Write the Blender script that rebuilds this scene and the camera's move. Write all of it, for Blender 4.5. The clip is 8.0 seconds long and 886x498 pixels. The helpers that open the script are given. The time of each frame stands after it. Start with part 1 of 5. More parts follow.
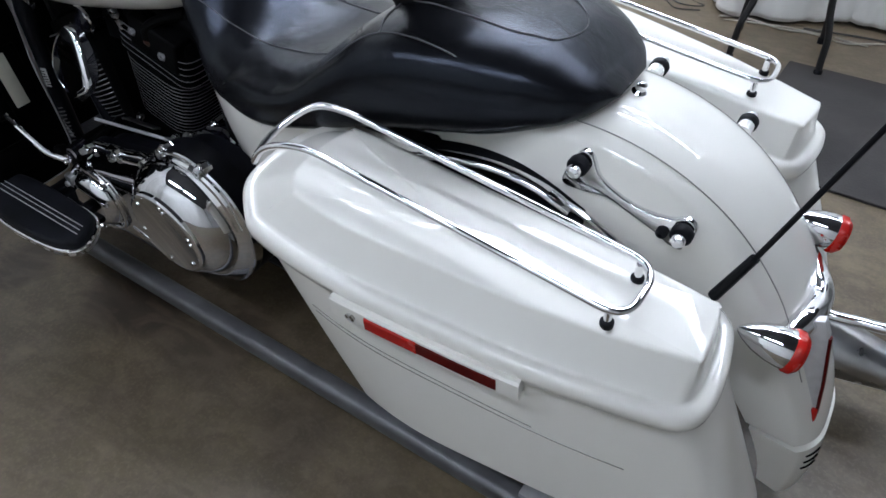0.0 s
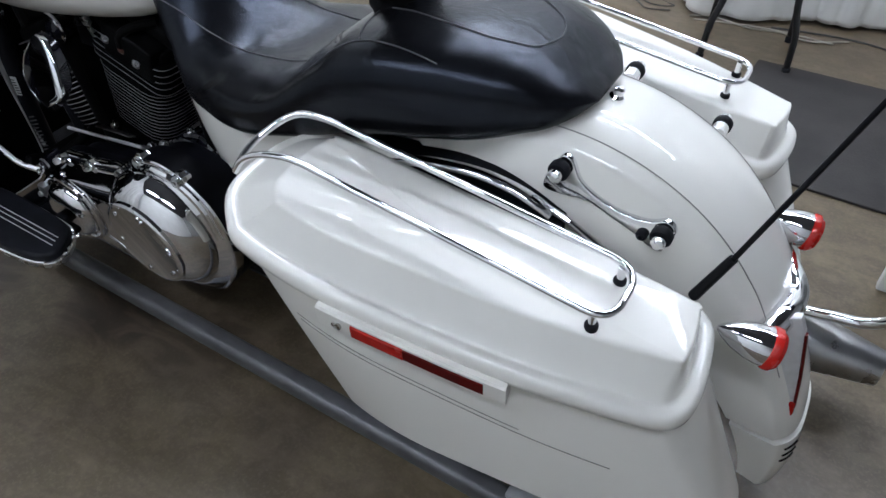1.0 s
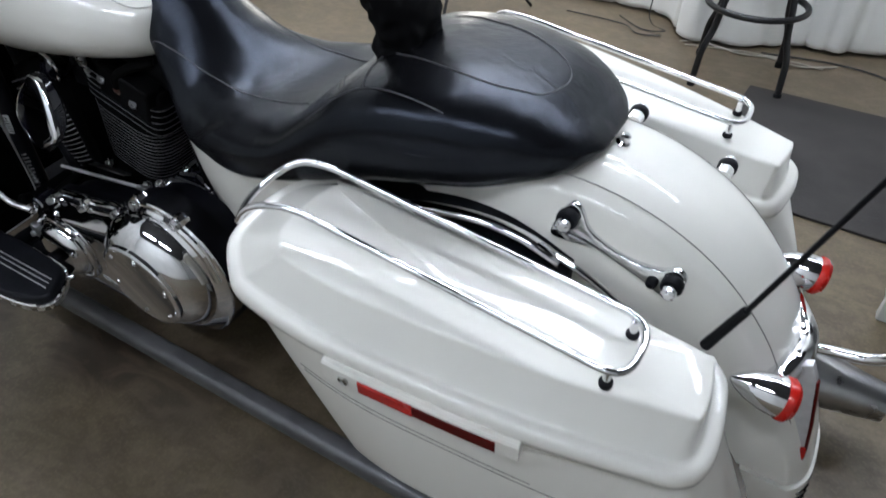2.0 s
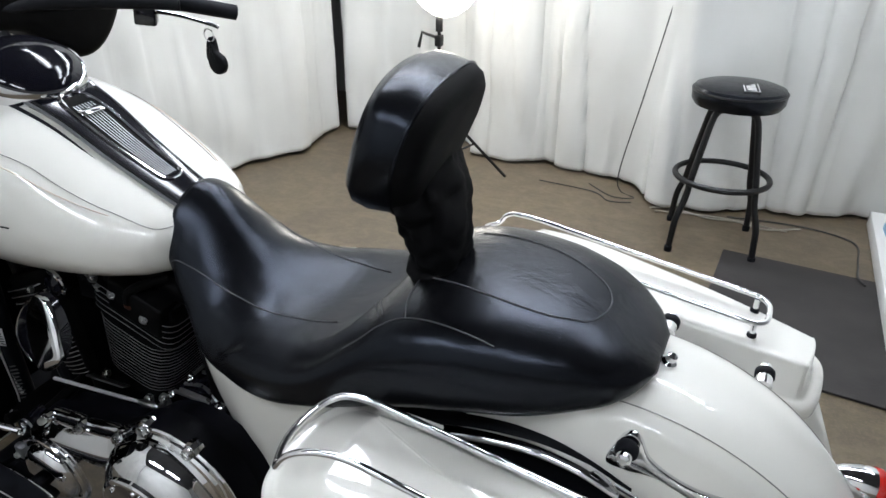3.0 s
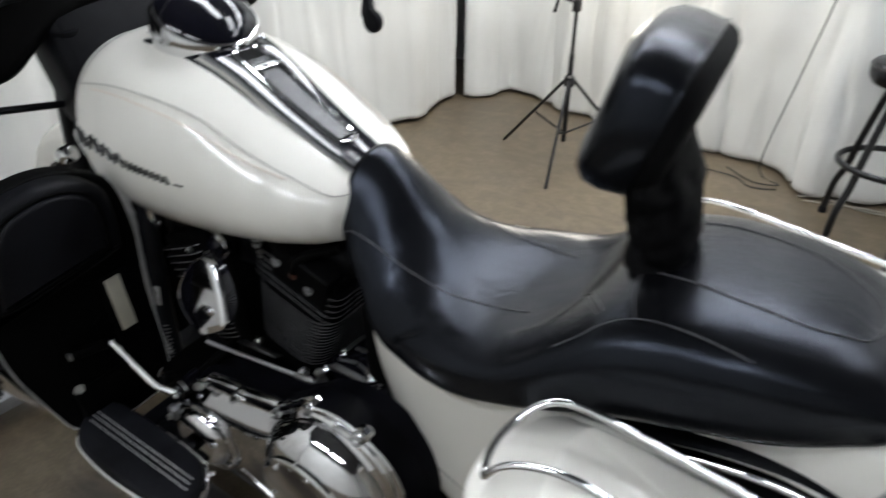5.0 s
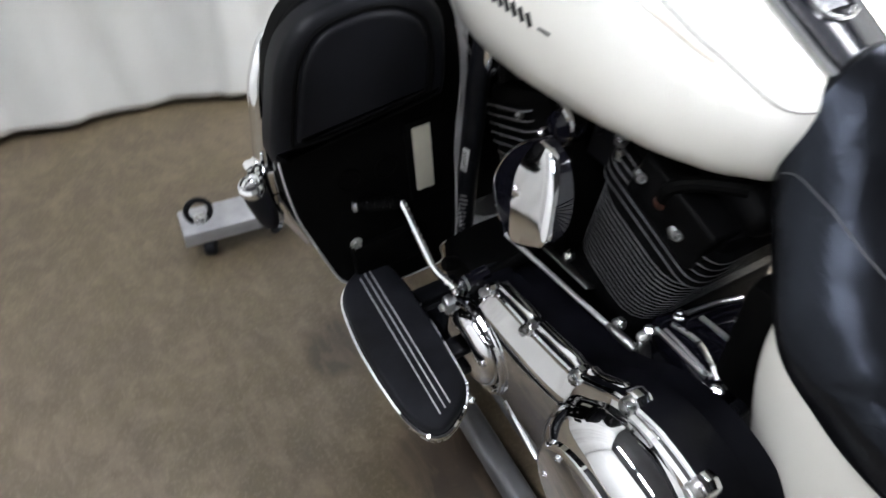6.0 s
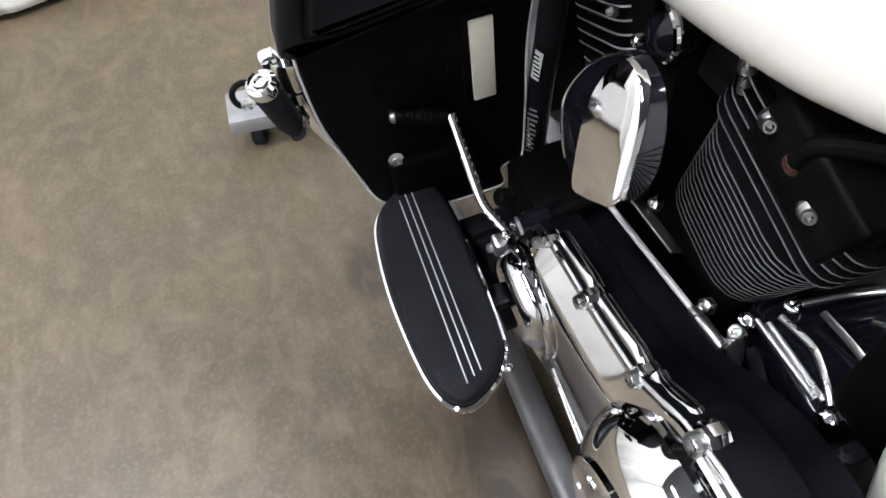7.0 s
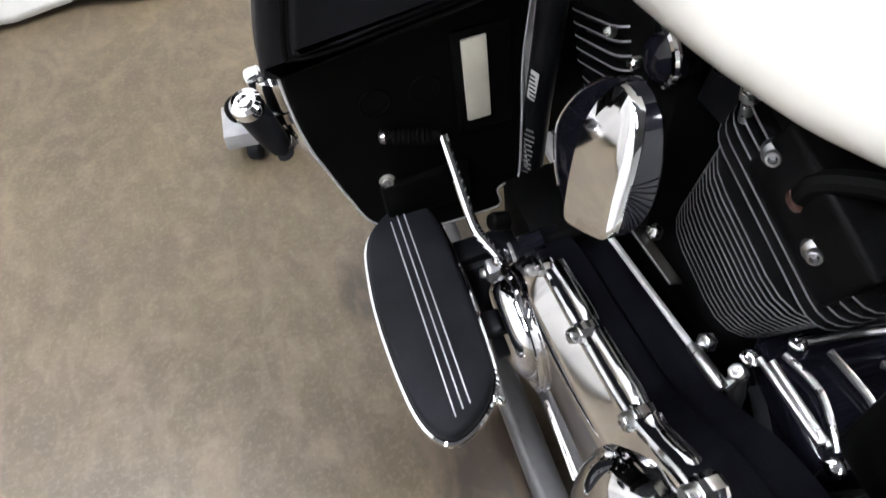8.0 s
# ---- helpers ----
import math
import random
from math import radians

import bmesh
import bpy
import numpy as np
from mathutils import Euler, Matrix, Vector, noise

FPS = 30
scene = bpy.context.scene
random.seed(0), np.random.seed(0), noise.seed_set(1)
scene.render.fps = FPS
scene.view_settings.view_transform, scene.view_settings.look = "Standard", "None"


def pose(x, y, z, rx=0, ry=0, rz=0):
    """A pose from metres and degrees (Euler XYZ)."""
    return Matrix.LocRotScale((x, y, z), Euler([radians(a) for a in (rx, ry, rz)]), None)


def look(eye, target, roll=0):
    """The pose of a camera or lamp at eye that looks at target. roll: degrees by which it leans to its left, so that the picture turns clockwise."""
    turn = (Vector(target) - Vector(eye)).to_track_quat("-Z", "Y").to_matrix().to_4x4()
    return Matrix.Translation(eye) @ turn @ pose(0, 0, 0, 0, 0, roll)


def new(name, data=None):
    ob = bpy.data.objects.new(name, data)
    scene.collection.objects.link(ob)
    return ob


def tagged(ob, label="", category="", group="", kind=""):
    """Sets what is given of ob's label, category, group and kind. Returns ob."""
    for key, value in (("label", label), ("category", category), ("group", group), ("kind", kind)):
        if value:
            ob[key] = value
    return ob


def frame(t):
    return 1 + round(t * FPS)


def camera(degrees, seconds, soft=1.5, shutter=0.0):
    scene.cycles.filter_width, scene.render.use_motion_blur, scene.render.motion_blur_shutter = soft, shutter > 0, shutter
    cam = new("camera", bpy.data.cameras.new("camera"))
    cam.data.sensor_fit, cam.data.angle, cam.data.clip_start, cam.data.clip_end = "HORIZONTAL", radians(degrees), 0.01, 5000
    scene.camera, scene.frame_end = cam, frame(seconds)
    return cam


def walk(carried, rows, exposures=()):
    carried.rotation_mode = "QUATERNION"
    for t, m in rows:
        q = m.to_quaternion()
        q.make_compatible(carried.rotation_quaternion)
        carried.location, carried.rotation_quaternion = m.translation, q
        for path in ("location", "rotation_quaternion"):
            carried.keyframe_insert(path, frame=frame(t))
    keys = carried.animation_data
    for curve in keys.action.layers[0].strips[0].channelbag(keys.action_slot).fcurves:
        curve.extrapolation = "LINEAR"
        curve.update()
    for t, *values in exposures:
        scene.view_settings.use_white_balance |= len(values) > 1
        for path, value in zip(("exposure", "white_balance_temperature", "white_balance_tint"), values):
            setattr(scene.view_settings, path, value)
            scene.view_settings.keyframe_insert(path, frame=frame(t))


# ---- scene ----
cam = camera(67.46, 8.0, shutter=0.4)
PATH = [
    (0, (0.262, -0.823, 1.12), (-0.586, 0.427, -0.19), -0.2),
    (0.5, (0.263, -0.823, 1.133), (-0.568, 0.45, -0.167), -0.2),
    (1, (0.253, -0.827, 1.13), (-0.535, 0.46, -0.181), 0.4),
    (1.2, (0.257, -0.827, 1.13), (-0.538, 0.46, -0.178), -0.1),
    (2.3, (0.162, -0.796, 1.182), (-0.61, 0.589, -0.036), 0.9),
    (2.5, (0.119, -0.793, 1.205), (-0.68, 0.68, 0.114), 0.5),
    (3, (0.075, -0.787, 1.234), (-0.717, 0.804, 0.317), 0.7),
    (3.5, (0.079, -0.758, 1.231), (-0.744, 0.807, 0.297), 1.5),
    (4, (0.09, -0.726, 1.22), (-0.764, 0.831, 0.299), 2.0),
    (4.2, (0.095, -0.717, 1.22), (-0.769, 0.833, 0.298), 2.0),
    (5.3, (-0.25, -0.796, 1.161), (-1.3, 0.512, 0.072), 1.7),
    (5.5, (-0.319, -0.792, 1.133), (-1.432, 0.386, -0.039), 3.2),
    (6, (-0.472, -0.639, 1.065), (-1.749, 0.068, -0.302), 2.1),
    (6.5, (-0.564, -0.526, 0.993), (-1.736, -0.164, -0.586), -0.6),
    (7, (-0.609, -0.502, 0.977), (-1.75, -0.166, -0.631), -1.8),
    (7.5, (-0.622, -0.491, 0.969), (-1.734, -0.179, -0.663), -2.0),
    (8, (-0.636, -0.472, 0.964), (-1.804, -0.152, -0.628), -2.0),
]
EXPOSURES = [(0.0, 0.40, 6150, 12), (1.0, 0.36, 6150, 12), (2.5, 0.38, 6450, 10), (3.0, 0.36, 6550, 10), (3.5, 0.22, 6650, 10), (4.2, 0.2, 6650, 10), (5.3, 0.48, 6800, 10), (5.6, 0.78, 6750, 11), (6.0, 1.26, 6700, 12), (6.5, 1.66, 6800, 13), (7.0, 1.92, 6800, 14), (8.0, 2.08, 6800, 14)]
walk(cam, [(t, look(eye, target, roll)) for t, eye, target, roll in PATH], EXPOSURES)

# ---- light: the room is closed, so the world only fills faintly ----
world = bpy.data.worlds.new("world")
scene.world = world
world.use_nodes = True
world.node_tree.nodes["Background"].inputs[0].default_value = (0.6, 0.65, 0.7, 1)
world.node_tree.nodes["Background"].inputs[1].default_value = 0.05
TUBE_POWER, GLOBE_POWER = 35.5, 10.0


# ---- materials ----
def material(name, base, rough=0.5, metal=0.0, coat=0.0, vary=0.12, scale=8.0, bump=0.0, bump_scale=200.0, rough_vary=0.1, spec=0.5, tint=None, sheen=0.0):
    """A Principled material with large stains, fine grain and relief."""
    m = bpy.data.materials.new(name)
    m.use_nodes = True
    nt = m.node_tree
    b = nt.nodes["Principled BSDF"]
    tc = nt.nodes.new("ShaderNodeTexCoord")
    n1 = nt.nodes.new("ShaderNodeTexNoise")
    n1.inputs["Scale"].default_value, n1.inputs["Detail"].default_value = scale, 6
    n2 = nt.nodes.new("ShaderNodeTexNoise")
    n2.inputs["Scale"].default_value, n2.inputs["Detail"].default_value = bump_scale, 3
    for n in (n1, n2):
        nt.links.new(tc.outputs["Object"], n.inputs["Vector"])
    mix = nt.nodes.new("ShaderNodeMix")
    mix.data_type = "RGBA"
    dark = tint or tuple(c * (1 - 2 * vary) for c in base)
    mix.inputs["A"].default_value = (*dark, 1)
    mix.inputs["B"].default_value = (*[min(1, c * (1 + vary)) for c in base], 1)
    ramp = nt.nodes.new("ShaderNodeMapRange")
    ramp.inputs["From Min"].default_value, ramp.inputs["From Max"].default_value = 0.3, 0.7
    nt.links.new(n1.outputs["Fac"], ramp.inputs["Value"])
    nt.links.new(ramp.outputs["Result"], mix.inputs["Factor"])
    nt.links.new(mix.outputs["Result"], b.inputs["Base Color"])
    rr = nt.nodes.new("ShaderNodeMapRange")
    rr.inputs["To Min"].default_value, rr.inputs["To Max"].default_value = max(0.0, rough - rough_vary), min(1.0, rough + rough_vary)
    nt.links.new(n1.outputs["Fac"], rr.inputs["Value"])
    nt.links.new(rr.outputs["Result"], b.inputs["Roughness"])
    b.inputs["Metallic"].default_value = metal
    b.inputs["Coat Weight"].default_value = coat
    b.inputs["Coat Roughness"].default_value = 0.04
    b.inputs["Specular IOR Level"].default_value = spec
    b.inputs["Sheen Weight"].default_value = sheen
    if bump:
        bp = nt.nodes.new("ShaderNodeBump")
        bp.inputs["Strength"].default_value, bp.inputs["Distance"].default_value = bump, 0.002
        nt.links.new(n2.outputs["Fac"], bp.inputs["Height"])
        nt.links.new(bp.outputs["Normal"], b.inputs["Normal"])
    return m


def glow(name, colour, strength):
    m = bpy.data.materials.new(name)
    m.use_nodes = True
    b = m.node_tree.nodes["Principled BSDF"]
    b.inputs["Base Color"].default_value = (0.8, 0.8, 0.8, 1)
    b.inputs["Emission Color"].default_value = (*colour, 1)
    b.inputs["Emission Strength"].default_value = strength
    return m


WHITE = material("pearl_white_paint", (0.74, 0.722, 0.665), 0.42, coat=0.9, spec=0.3, vary=0.012, scale=3, rough_vary=0.03)
WHITE.node_tree.nodes["Principled BSDF"].inputs["Coat Roughness"].default_value = 0.035
LEATHER = material("black_vinyl", (0.0045, 0.0046, 0.0054), 0.24, vary=0.08, scale=9, bump=0.14, bump_scale=360, rough_vary=0.02, spec=0.26)
LEATHER.node_tree.nodes["Principled BSDF"].inputs["Specular Tint"].default_value = (0.68, 0.78, 1.0, 1)


def creased(m, scale, strength, distance):
    """Adds soft wrinkles to a material's relief."""
    nt = m.node_tree
    b = nt.nodes["Principled BSDF"]
    n = nt.nodes.new("ShaderNodeTexNoise")
    n.inputs["Scale"].default_value, n.inputs["Detail"].default_value, n.inputs["Distortion"].default_value = scale, 5, 0.8
    nt.links.new(nt.nodes["Texture Coordinate"].outputs["Object"], n.inputs["Vector"])
    bp = nt.nodes.new("ShaderNodeBump")
    bp.inputs["Strength"].default_value, bp.inputs["Distance"].default_value = strength, distance
    nt.links.new(n.outputs["Fac"], bp.inputs["Height"])
    if b.inputs["Normal"].is_linked:
        nt.links.new(b.inputs["Normal"].links[0].from_socket, bp.inputs["Normal"])
    nt.links.new(bp.outputs["Normal"], b.inputs["Normal"])


creased(LEATHER, 22, 0.22, 0.006)
CLOTH = material("black_cloth", (0.0025, 0.0025, 0.003), 0.75, spec=0.12, vary=0.2, scale=20, bump=0.3, bump_scale=600)
STITCH = material("grey_thread", (0.055, 0.055, 0.06), 0.6)
CHROME = material("chrome", (0.78, 0.78, 0.79), 0.05, metal=1.0, vary=0.02, scale=12, rough_vary=0.025)
DULL = material("brushed_aluminium", (0.30, 0.30, 0.305), 0.34, metal=1.0, vary=0.08, scale=30, bump=0.05, bump_scale=500)
DOLLYM = material("grey_painted_steel", (0.34, 0.34, 0.35), 0.45, metal=0.4, vary=0.12, scale=18, bump=0.05, bump_scale=300)
DARKSTEEL = material("dark_painted_steel", (0.13, 0.13, 0.135), 0.45, metal=0.5, vary=0.15, scale=18, bump=0.05, bump_scale=300)
PALEMETAL = material("pale_satin_metal", (0.62, 0.62, 0.62), 0.45, metal=0.4, vary=0.05, scale=60)
STEEL = material("zinc_steel", (0.55, 0.55, 0.54), 0.28, metal=1.0, vary=0.1, scale=60)
BLACK = material("satin_black_plastic", (0.0055, 0.0058, 0.0075), 0.45, vary=0.25, scale=10, bump=0.08, bump_scale=700, spec=0.12)
DEEP = material("matt_black_plastic", (0.002, 0.002, 0.002), 0.6, vary=0.2, scale=10, spec=0.05)
GLOSSBLACK = material("gloss_black_paint", (0.005, 0.005, 0.008), 0.10, coat=0.10, spec=0.22, vary=0.1, scale=5, rough_vary=0.03)
ENGINE = material("black_engine_paint", (0.002, 0.002, 0.0022), 0.55, vary=0.3, scale=25, spec=0.06, bump=0.2, bump_scale=500)
CASE = material("satin_black_case_paint", (0.0032, 0.0033, 0.0050), 0.5, vary=0.35, scale=14, spec=0.06, bump=0.15, bump_scale=400)
EDGE = material("machined_fin_edge", (0.22, 0.22, 0.23), 0.40, metal=0.35, vary=0.2, scale=40)
RUBBER = material("black_rubber", (0.0085, 0.009, 0.012), 0.6, spec=0.14, vary=0.3, scale=18, bump=0.2, bump_scale=350)
RED = material("red_lens", (0.42, 0.010, 0.006), 0.25, coat=0.15, spec=0.3, vary=0.1, scale=30)
DARKRED = material("dark_red_lens", (0.085, 0.002, 0.002), 0.4, coat=0.0, spec=0.1, vary=0.1, scale=30)
STRIPE = material("grey_pinstripe", (0.24, 0.23, 0.21), 0.4, vary=0.1)
PINK = material("pale_gold_pinstripe", (0.62, 0.50, 0.40), 0.4, vary=0.05)
BADGE = material("dark_grey_badge", (0.02, 0.02, 0.02), 0.3, vary=0.3, scale=80)
SATIN = material("satin_silver_steel", (0.42, 0.42, 0.42), 0.30, metal=1.0, vary=0.06, scale=25)
COPPER = material("copper_braid", (0.05, 0.016, 0.009), 0.4, vary=0.2)
CREAM = material("pale_cream_plastic", (0.55, 0.53, 0.44), 0.5, vary=0.06, scale=20)
PAPER = material("pale_label", (0.45, 0.45, 0.44), 0.6, vary=0.06)
LABELGREY = material("dim_grey_print", (0.15, 0.15, 0.15), 0.6, vary=0.1)
FABRIC = material("white_curtain_fabric", (0.62, 0.62, 0.595), 0.75, vary=0.04, scale=2.2, bump=0.25, bump_scale=60, spec=0.2, sheen=0.2)
MATGREY = material("dark_rubber_mat", (0.034, 0.031, 0.030), 0.7, spec=0.25, vary=0.2, scale=6, bump=0.4, bump_scale=120)
WALLM = material("grey_room_wall", (0.36, 0.36, 0.355), 0.8, vary=0.1, scale=1.5)
WHITEWALL = material("white_room_wall", (0.74, 0.745, 0.72), 0.75, vary=0.04, scale=1.5)
CEIL = material("dark_ceiling_paint", (0.06, 0.06, 0.065), 0.8, vary=0.15, scale=1.0)
BOARD = material("white_laminate", (0.72, 0.72, 0.70), 0.4, vary=0.03, scale=3)
STOOLM = material("black_powder_coat", (0.008, 0.008, 0.009), 0.38, spec=0.3, vary=0.2, scale=40)
CABLE = material("dark_cable_sheath", (0.03, 0.03, 0.03), 0.5)
PALECABLE = material("pale_cable_sheath", (0.28, 0.26, 0.22), 0.5)
CARTON_TAN = material("tan_printed_card", (0.50, 0.33, 0.17), 0.5)
CARTON_BLUE = material("blue_printed_card", (0.22, 0.42, 0.62), 0.5)
LAMPGLOW = glow("lit_diffuser", (1.0, 0.95, 0.85), GLOBE_POWER)
TUBEGLOW = glow("lit_tube", (0.90, 0.97, 1.08), TUBE_POWER)


def concrete():
    m = material("stained_shaded_concrete", (0.110, 0.085, 0.046), 0.45, vary=0.22, scale=1.3, bump=0.10, bump_scale=70, rough_vary=0.16, spec=0.5)
    nt = m.node_tree
    b = nt.nodes["Principled BSDF"]
    src = b.inputs["Base Color"].links[0].from_socket
    tc = nt.nodes["Texture Coordinate"]
    for sc, lo, hi, amount, col in ((7.0, 0.46, 0.60, 0.38, (0.054, 0.038, 0.025, 1)), (16.0, 0.48, 0.62, 0.38, (0.175, 0.130, 0.088, 1)), (2.6, 0.48, 0.62, 0.42, (0.057, 0.042, 0.030, 1)), (45.0, 0.46, 0.60, 0.36, (0.060, 0.044, 0.030, 1)), (120.0, 0.5, 0.62, 0.32, (0.17, 0.13, 0.09, 1))):
        n = nt.nodes.new("ShaderNodeTexNoise")
        n.inputs["Scale"].default_value, n.inputs["Detail"].default_value, n.inputs["Roughness"].default_value = sc, 8, 0.62
        nt.links.new(tc.outputs["Object"], n.inputs["Vector"])
        r = nt.nodes.new("ShaderNodeMapRange")
        r.inputs["From Min"].default_value, r.inputs["From Max"].default_value, r.inputs["To Max"].default_value = lo, hi, amount
        nt.links.new(n.outputs["Fac"], r.inputs["Value"])
        x = nt.nodes.new("ShaderNodeMix")
        x.data_type = "RGBA"
        x.inputs["B"].default_value = col
        nt.links.new(r.outputs["Result"], x.inputs["Factor"])
        nt.links.new(src, x.inputs["A"])
        src = x.outputs["Result"]
    # dark ragged patches: oil stains plus the floorboard's soft shadow, painted in
    warp = nt.nodes.new("ShaderNodeTexNoise")
    warp.inputs["Scale"].default_value, warp.inputs["Detail"].default_value = 9.0, 6
    nt.links.new(tc.outputs["Object"], warp.inputs["Vector"])
    bend = nt.nodes.new("ShaderNodeVectorMath")
    bend.operation = "MULTIPLY_ADD"
    bend.inputs[1].default_value = (0.10, 0.10, 0)
    nt.links.new(warp.outputs["Color"], bend.inputs[0])
    nt.links.new(tc.outputs["Object"], bend.inputs[2])
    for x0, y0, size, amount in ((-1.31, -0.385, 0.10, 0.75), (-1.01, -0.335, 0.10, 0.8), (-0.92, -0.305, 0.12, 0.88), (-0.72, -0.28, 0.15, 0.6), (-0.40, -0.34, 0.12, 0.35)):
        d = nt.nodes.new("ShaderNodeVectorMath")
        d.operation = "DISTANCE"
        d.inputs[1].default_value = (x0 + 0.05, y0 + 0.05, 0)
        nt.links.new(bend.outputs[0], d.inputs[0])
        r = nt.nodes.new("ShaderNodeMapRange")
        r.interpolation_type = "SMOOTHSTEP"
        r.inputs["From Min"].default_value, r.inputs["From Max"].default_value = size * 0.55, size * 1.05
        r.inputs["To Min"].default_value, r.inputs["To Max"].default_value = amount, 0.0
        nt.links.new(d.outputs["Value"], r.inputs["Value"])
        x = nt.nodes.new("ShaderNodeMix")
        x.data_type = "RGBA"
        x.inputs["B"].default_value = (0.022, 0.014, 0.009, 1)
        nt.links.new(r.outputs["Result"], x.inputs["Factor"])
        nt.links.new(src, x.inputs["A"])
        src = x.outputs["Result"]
    # trowel streaks
    for turn, sc, amount, col in ((25, (2.2, 4.5, 1), 0.22, (0.062, 0.045, 0.030, 1)), (-50, (2.6, 4.6, 1), 0.22, (0.19, 0.142, 0.094, 1))):
        mp = nt.nodes.new("ShaderNodeMapping")
        mp.inputs["Rotation"].default_value[2] = radians(turn)
        mp.inputs["Scale"].default_value = sc
        nt.links.new(tc.outputs["Object"], mp.inputs["Vector"])
        n = nt.nodes.new("ShaderNodeTexNoise")
        n.inputs["Scale"].default_value, n.inputs["Detail"].default_value, n.inputs["Distortion"].default_value = 1.9, 7, 2.5
        nt.links.new(mp.outputs["Vector"], n.inputs["Vector"])
        r = nt.nodes.new("ShaderNodeMapRange")
        r.inputs["From Min"].default_value, r.inputs["From Max"].default_value, r.inputs["To Max"].default_value = 0.48, 0.62, amount
        nt.links.new(n.outputs["Fac"], r.inputs["Value"])
        x = nt.nodes.new("ShaderNodeMix")
        x.data_type = "RGBA"
        x.inputs["B"].default_value = col
        nt.links.new(r.outputs["Result"], x.inputs["Factor"])
        nt.links.new(src, x.inputs["A"])
        src = x.outputs["Result"]
    nt.links.new(src, b.inputs["Base Color"])
    b.inputs["Coat Weight"].default_value, b.inputs["Coat Roughness"].default_value = 0.15, 0.33
    return m


CONCRETE = concrete()


# ---- mesh helpers ----
def part(name, geo, mat, parent=None, label="", sharp=35, mats=None):
    """Links (verts, faces) or a bmesh as one mesh object under parent."""
    me = bpy.data.meshes.new(name)
    if isinstance(geo, bmesh.types.BMesh):
        bmesh.ops.recalc_face_normals(geo, faces=geo.faces)
        geo.to_mesh(me)
        geo.free()
    else:
        bm = bmesh.new()
        vs = [bm.verts.new(v) for v in geo[0]]
        for f in geo[1]:
            try:
                bm.faces.new([vs[i] for i in f])
            except ValueError:
                pass
        bmesh.ops.recalc_face_normals(bm, faces=bm.faces)
        bm.to_mesh(me)
        bm.free()
    me.polygons.foreach_set("use_smooth", [True] * len(me.polygons))
    me.set_sharp_from_angle(angle=radians(sharp))
    for m in mats or [mat]:
        me.materials.append(m)
    ob = new(name, me)
    if parent is not None:
        ob.parent = parent
    if label:
        tagged(ob, label)
    return ob


def join(*geos):
    V, F = [], []
    for v, f in geos:
        k = len(V)
        V += [tuple(p) for p in v]
        F += [[i + k for i in q] for q in f]
    return V, F


def moved(geo, m):
    return [m @ Vector(v) for v in geo[0]], geo[1]


def loft(rings, cap=True, loop=False):
    n = len(rings[0])
    V = [tuple(p) for r in rings for p in r]
    F = []
    k = len(rings)
    for i in range(k if loop else k - 1):
        a, b = i * n, ((i + 1) % k) * n
        F += [[a + j, a + (j + 1) % n, b + (j + 1) % n, b + j] for j in range(n)]
    if cap and not loop:
        F += [list(range(n))[::-1], list(range((k - 1) * n, k * n))]
    return V, F


def spline(pts, per=8, closed=False):
    """A smooth line through the points."""
    P = [Vector(p) for p in pts]
    n = len(P)
    out = []
    for i in range(n if closed else n - 1):
        p0, p1, p2, p3 = (P[(i + k) % n] if closed else P[min(max(i + k, 0), n - 1)] for k in (-1, 0, 1, 2))
        for j in range(per):
            u = j / per
            out.append(0.5 * ((2 * p1) + (p2 - p0) * u + (2 * p0 - 5 * p1 + 4 * p2 - p3) * u * u + (3 * p1 - p0 - 3 * p2 + p3) * u**3))
    if not closed:
        out.append(P[-1])
    return out


def bent(pts, radius, per=6, closed=False):
    """A line with its corners rounded."""
    P = [Vector(p) for p in pts]
    n = len(P)
    out = []
    for i in range(n):
        if not closed and i in (0, n - 1):
            out.append(P[i])
            continue
        a, b, c = P[i - 1], P[i], P[(i + 1) % n]
        d1, d2 = min(radius, (a - b).length * 0.49), min(radius, (c - b).length * 0.49)
        q1, q2 = b + (a - b).normalized() * d1, b + (c - b).normalized() * d2
        for j in range(per + 1):
            u = j / per
            out.append(q1 * (1 - u) ** 2 + b * 2 * u * (1 - u) + q2 * u * u)
    return out


def tube(pts, r, n=10, closed=False, flat=1.0):
    """A swept round bar; r may be a list along the line."""
    P = [Vector(p) for p in pts]
    k = len(P)
    rings = []
    up = None
    for i in range(k):
        a, b = (P[i - 1], P[(i + 1) % k]) if closed else (P[max(i - 1, 0)], P[min(i + 1, k - 1)])
        d = (b - a).normalized()
        if up is None:
            up = Vector((0, 0, 1)) if abs(d.z) < 0.9 else Vector((1, 0, 0))
        s = d.cross(up).normalized()
        up = s.cross(d).normalized()
        rad = r[i] if isinstance(r, (list, tuple)) else r
        rings.append([P[i] + s * rad * math.cos(2 * math.pi * j / n) + up * rad * flat * math.sin(2 * math.pi * j / n) for j in range(n)])
    return loft(rings, loop=closed)


def basis(origin, axis, ref=(0, 0, 1)):
    """A frame whose z runs along axis."""
    z = Vector(axis).normalized()
    x = Vector(ref).cross(z)
    if x.length < 1e-4:
        x = Vector((1, 0, 0)).cross(z)
        if x.length < 1e-4:
            x = Vector((0, 1, 0)).cross(z)
    x.normalize()
    y = z.cross(x)
    m = Matrix((x, y, z)).transposed().to_4x4()
    m.translation = origin
    return m


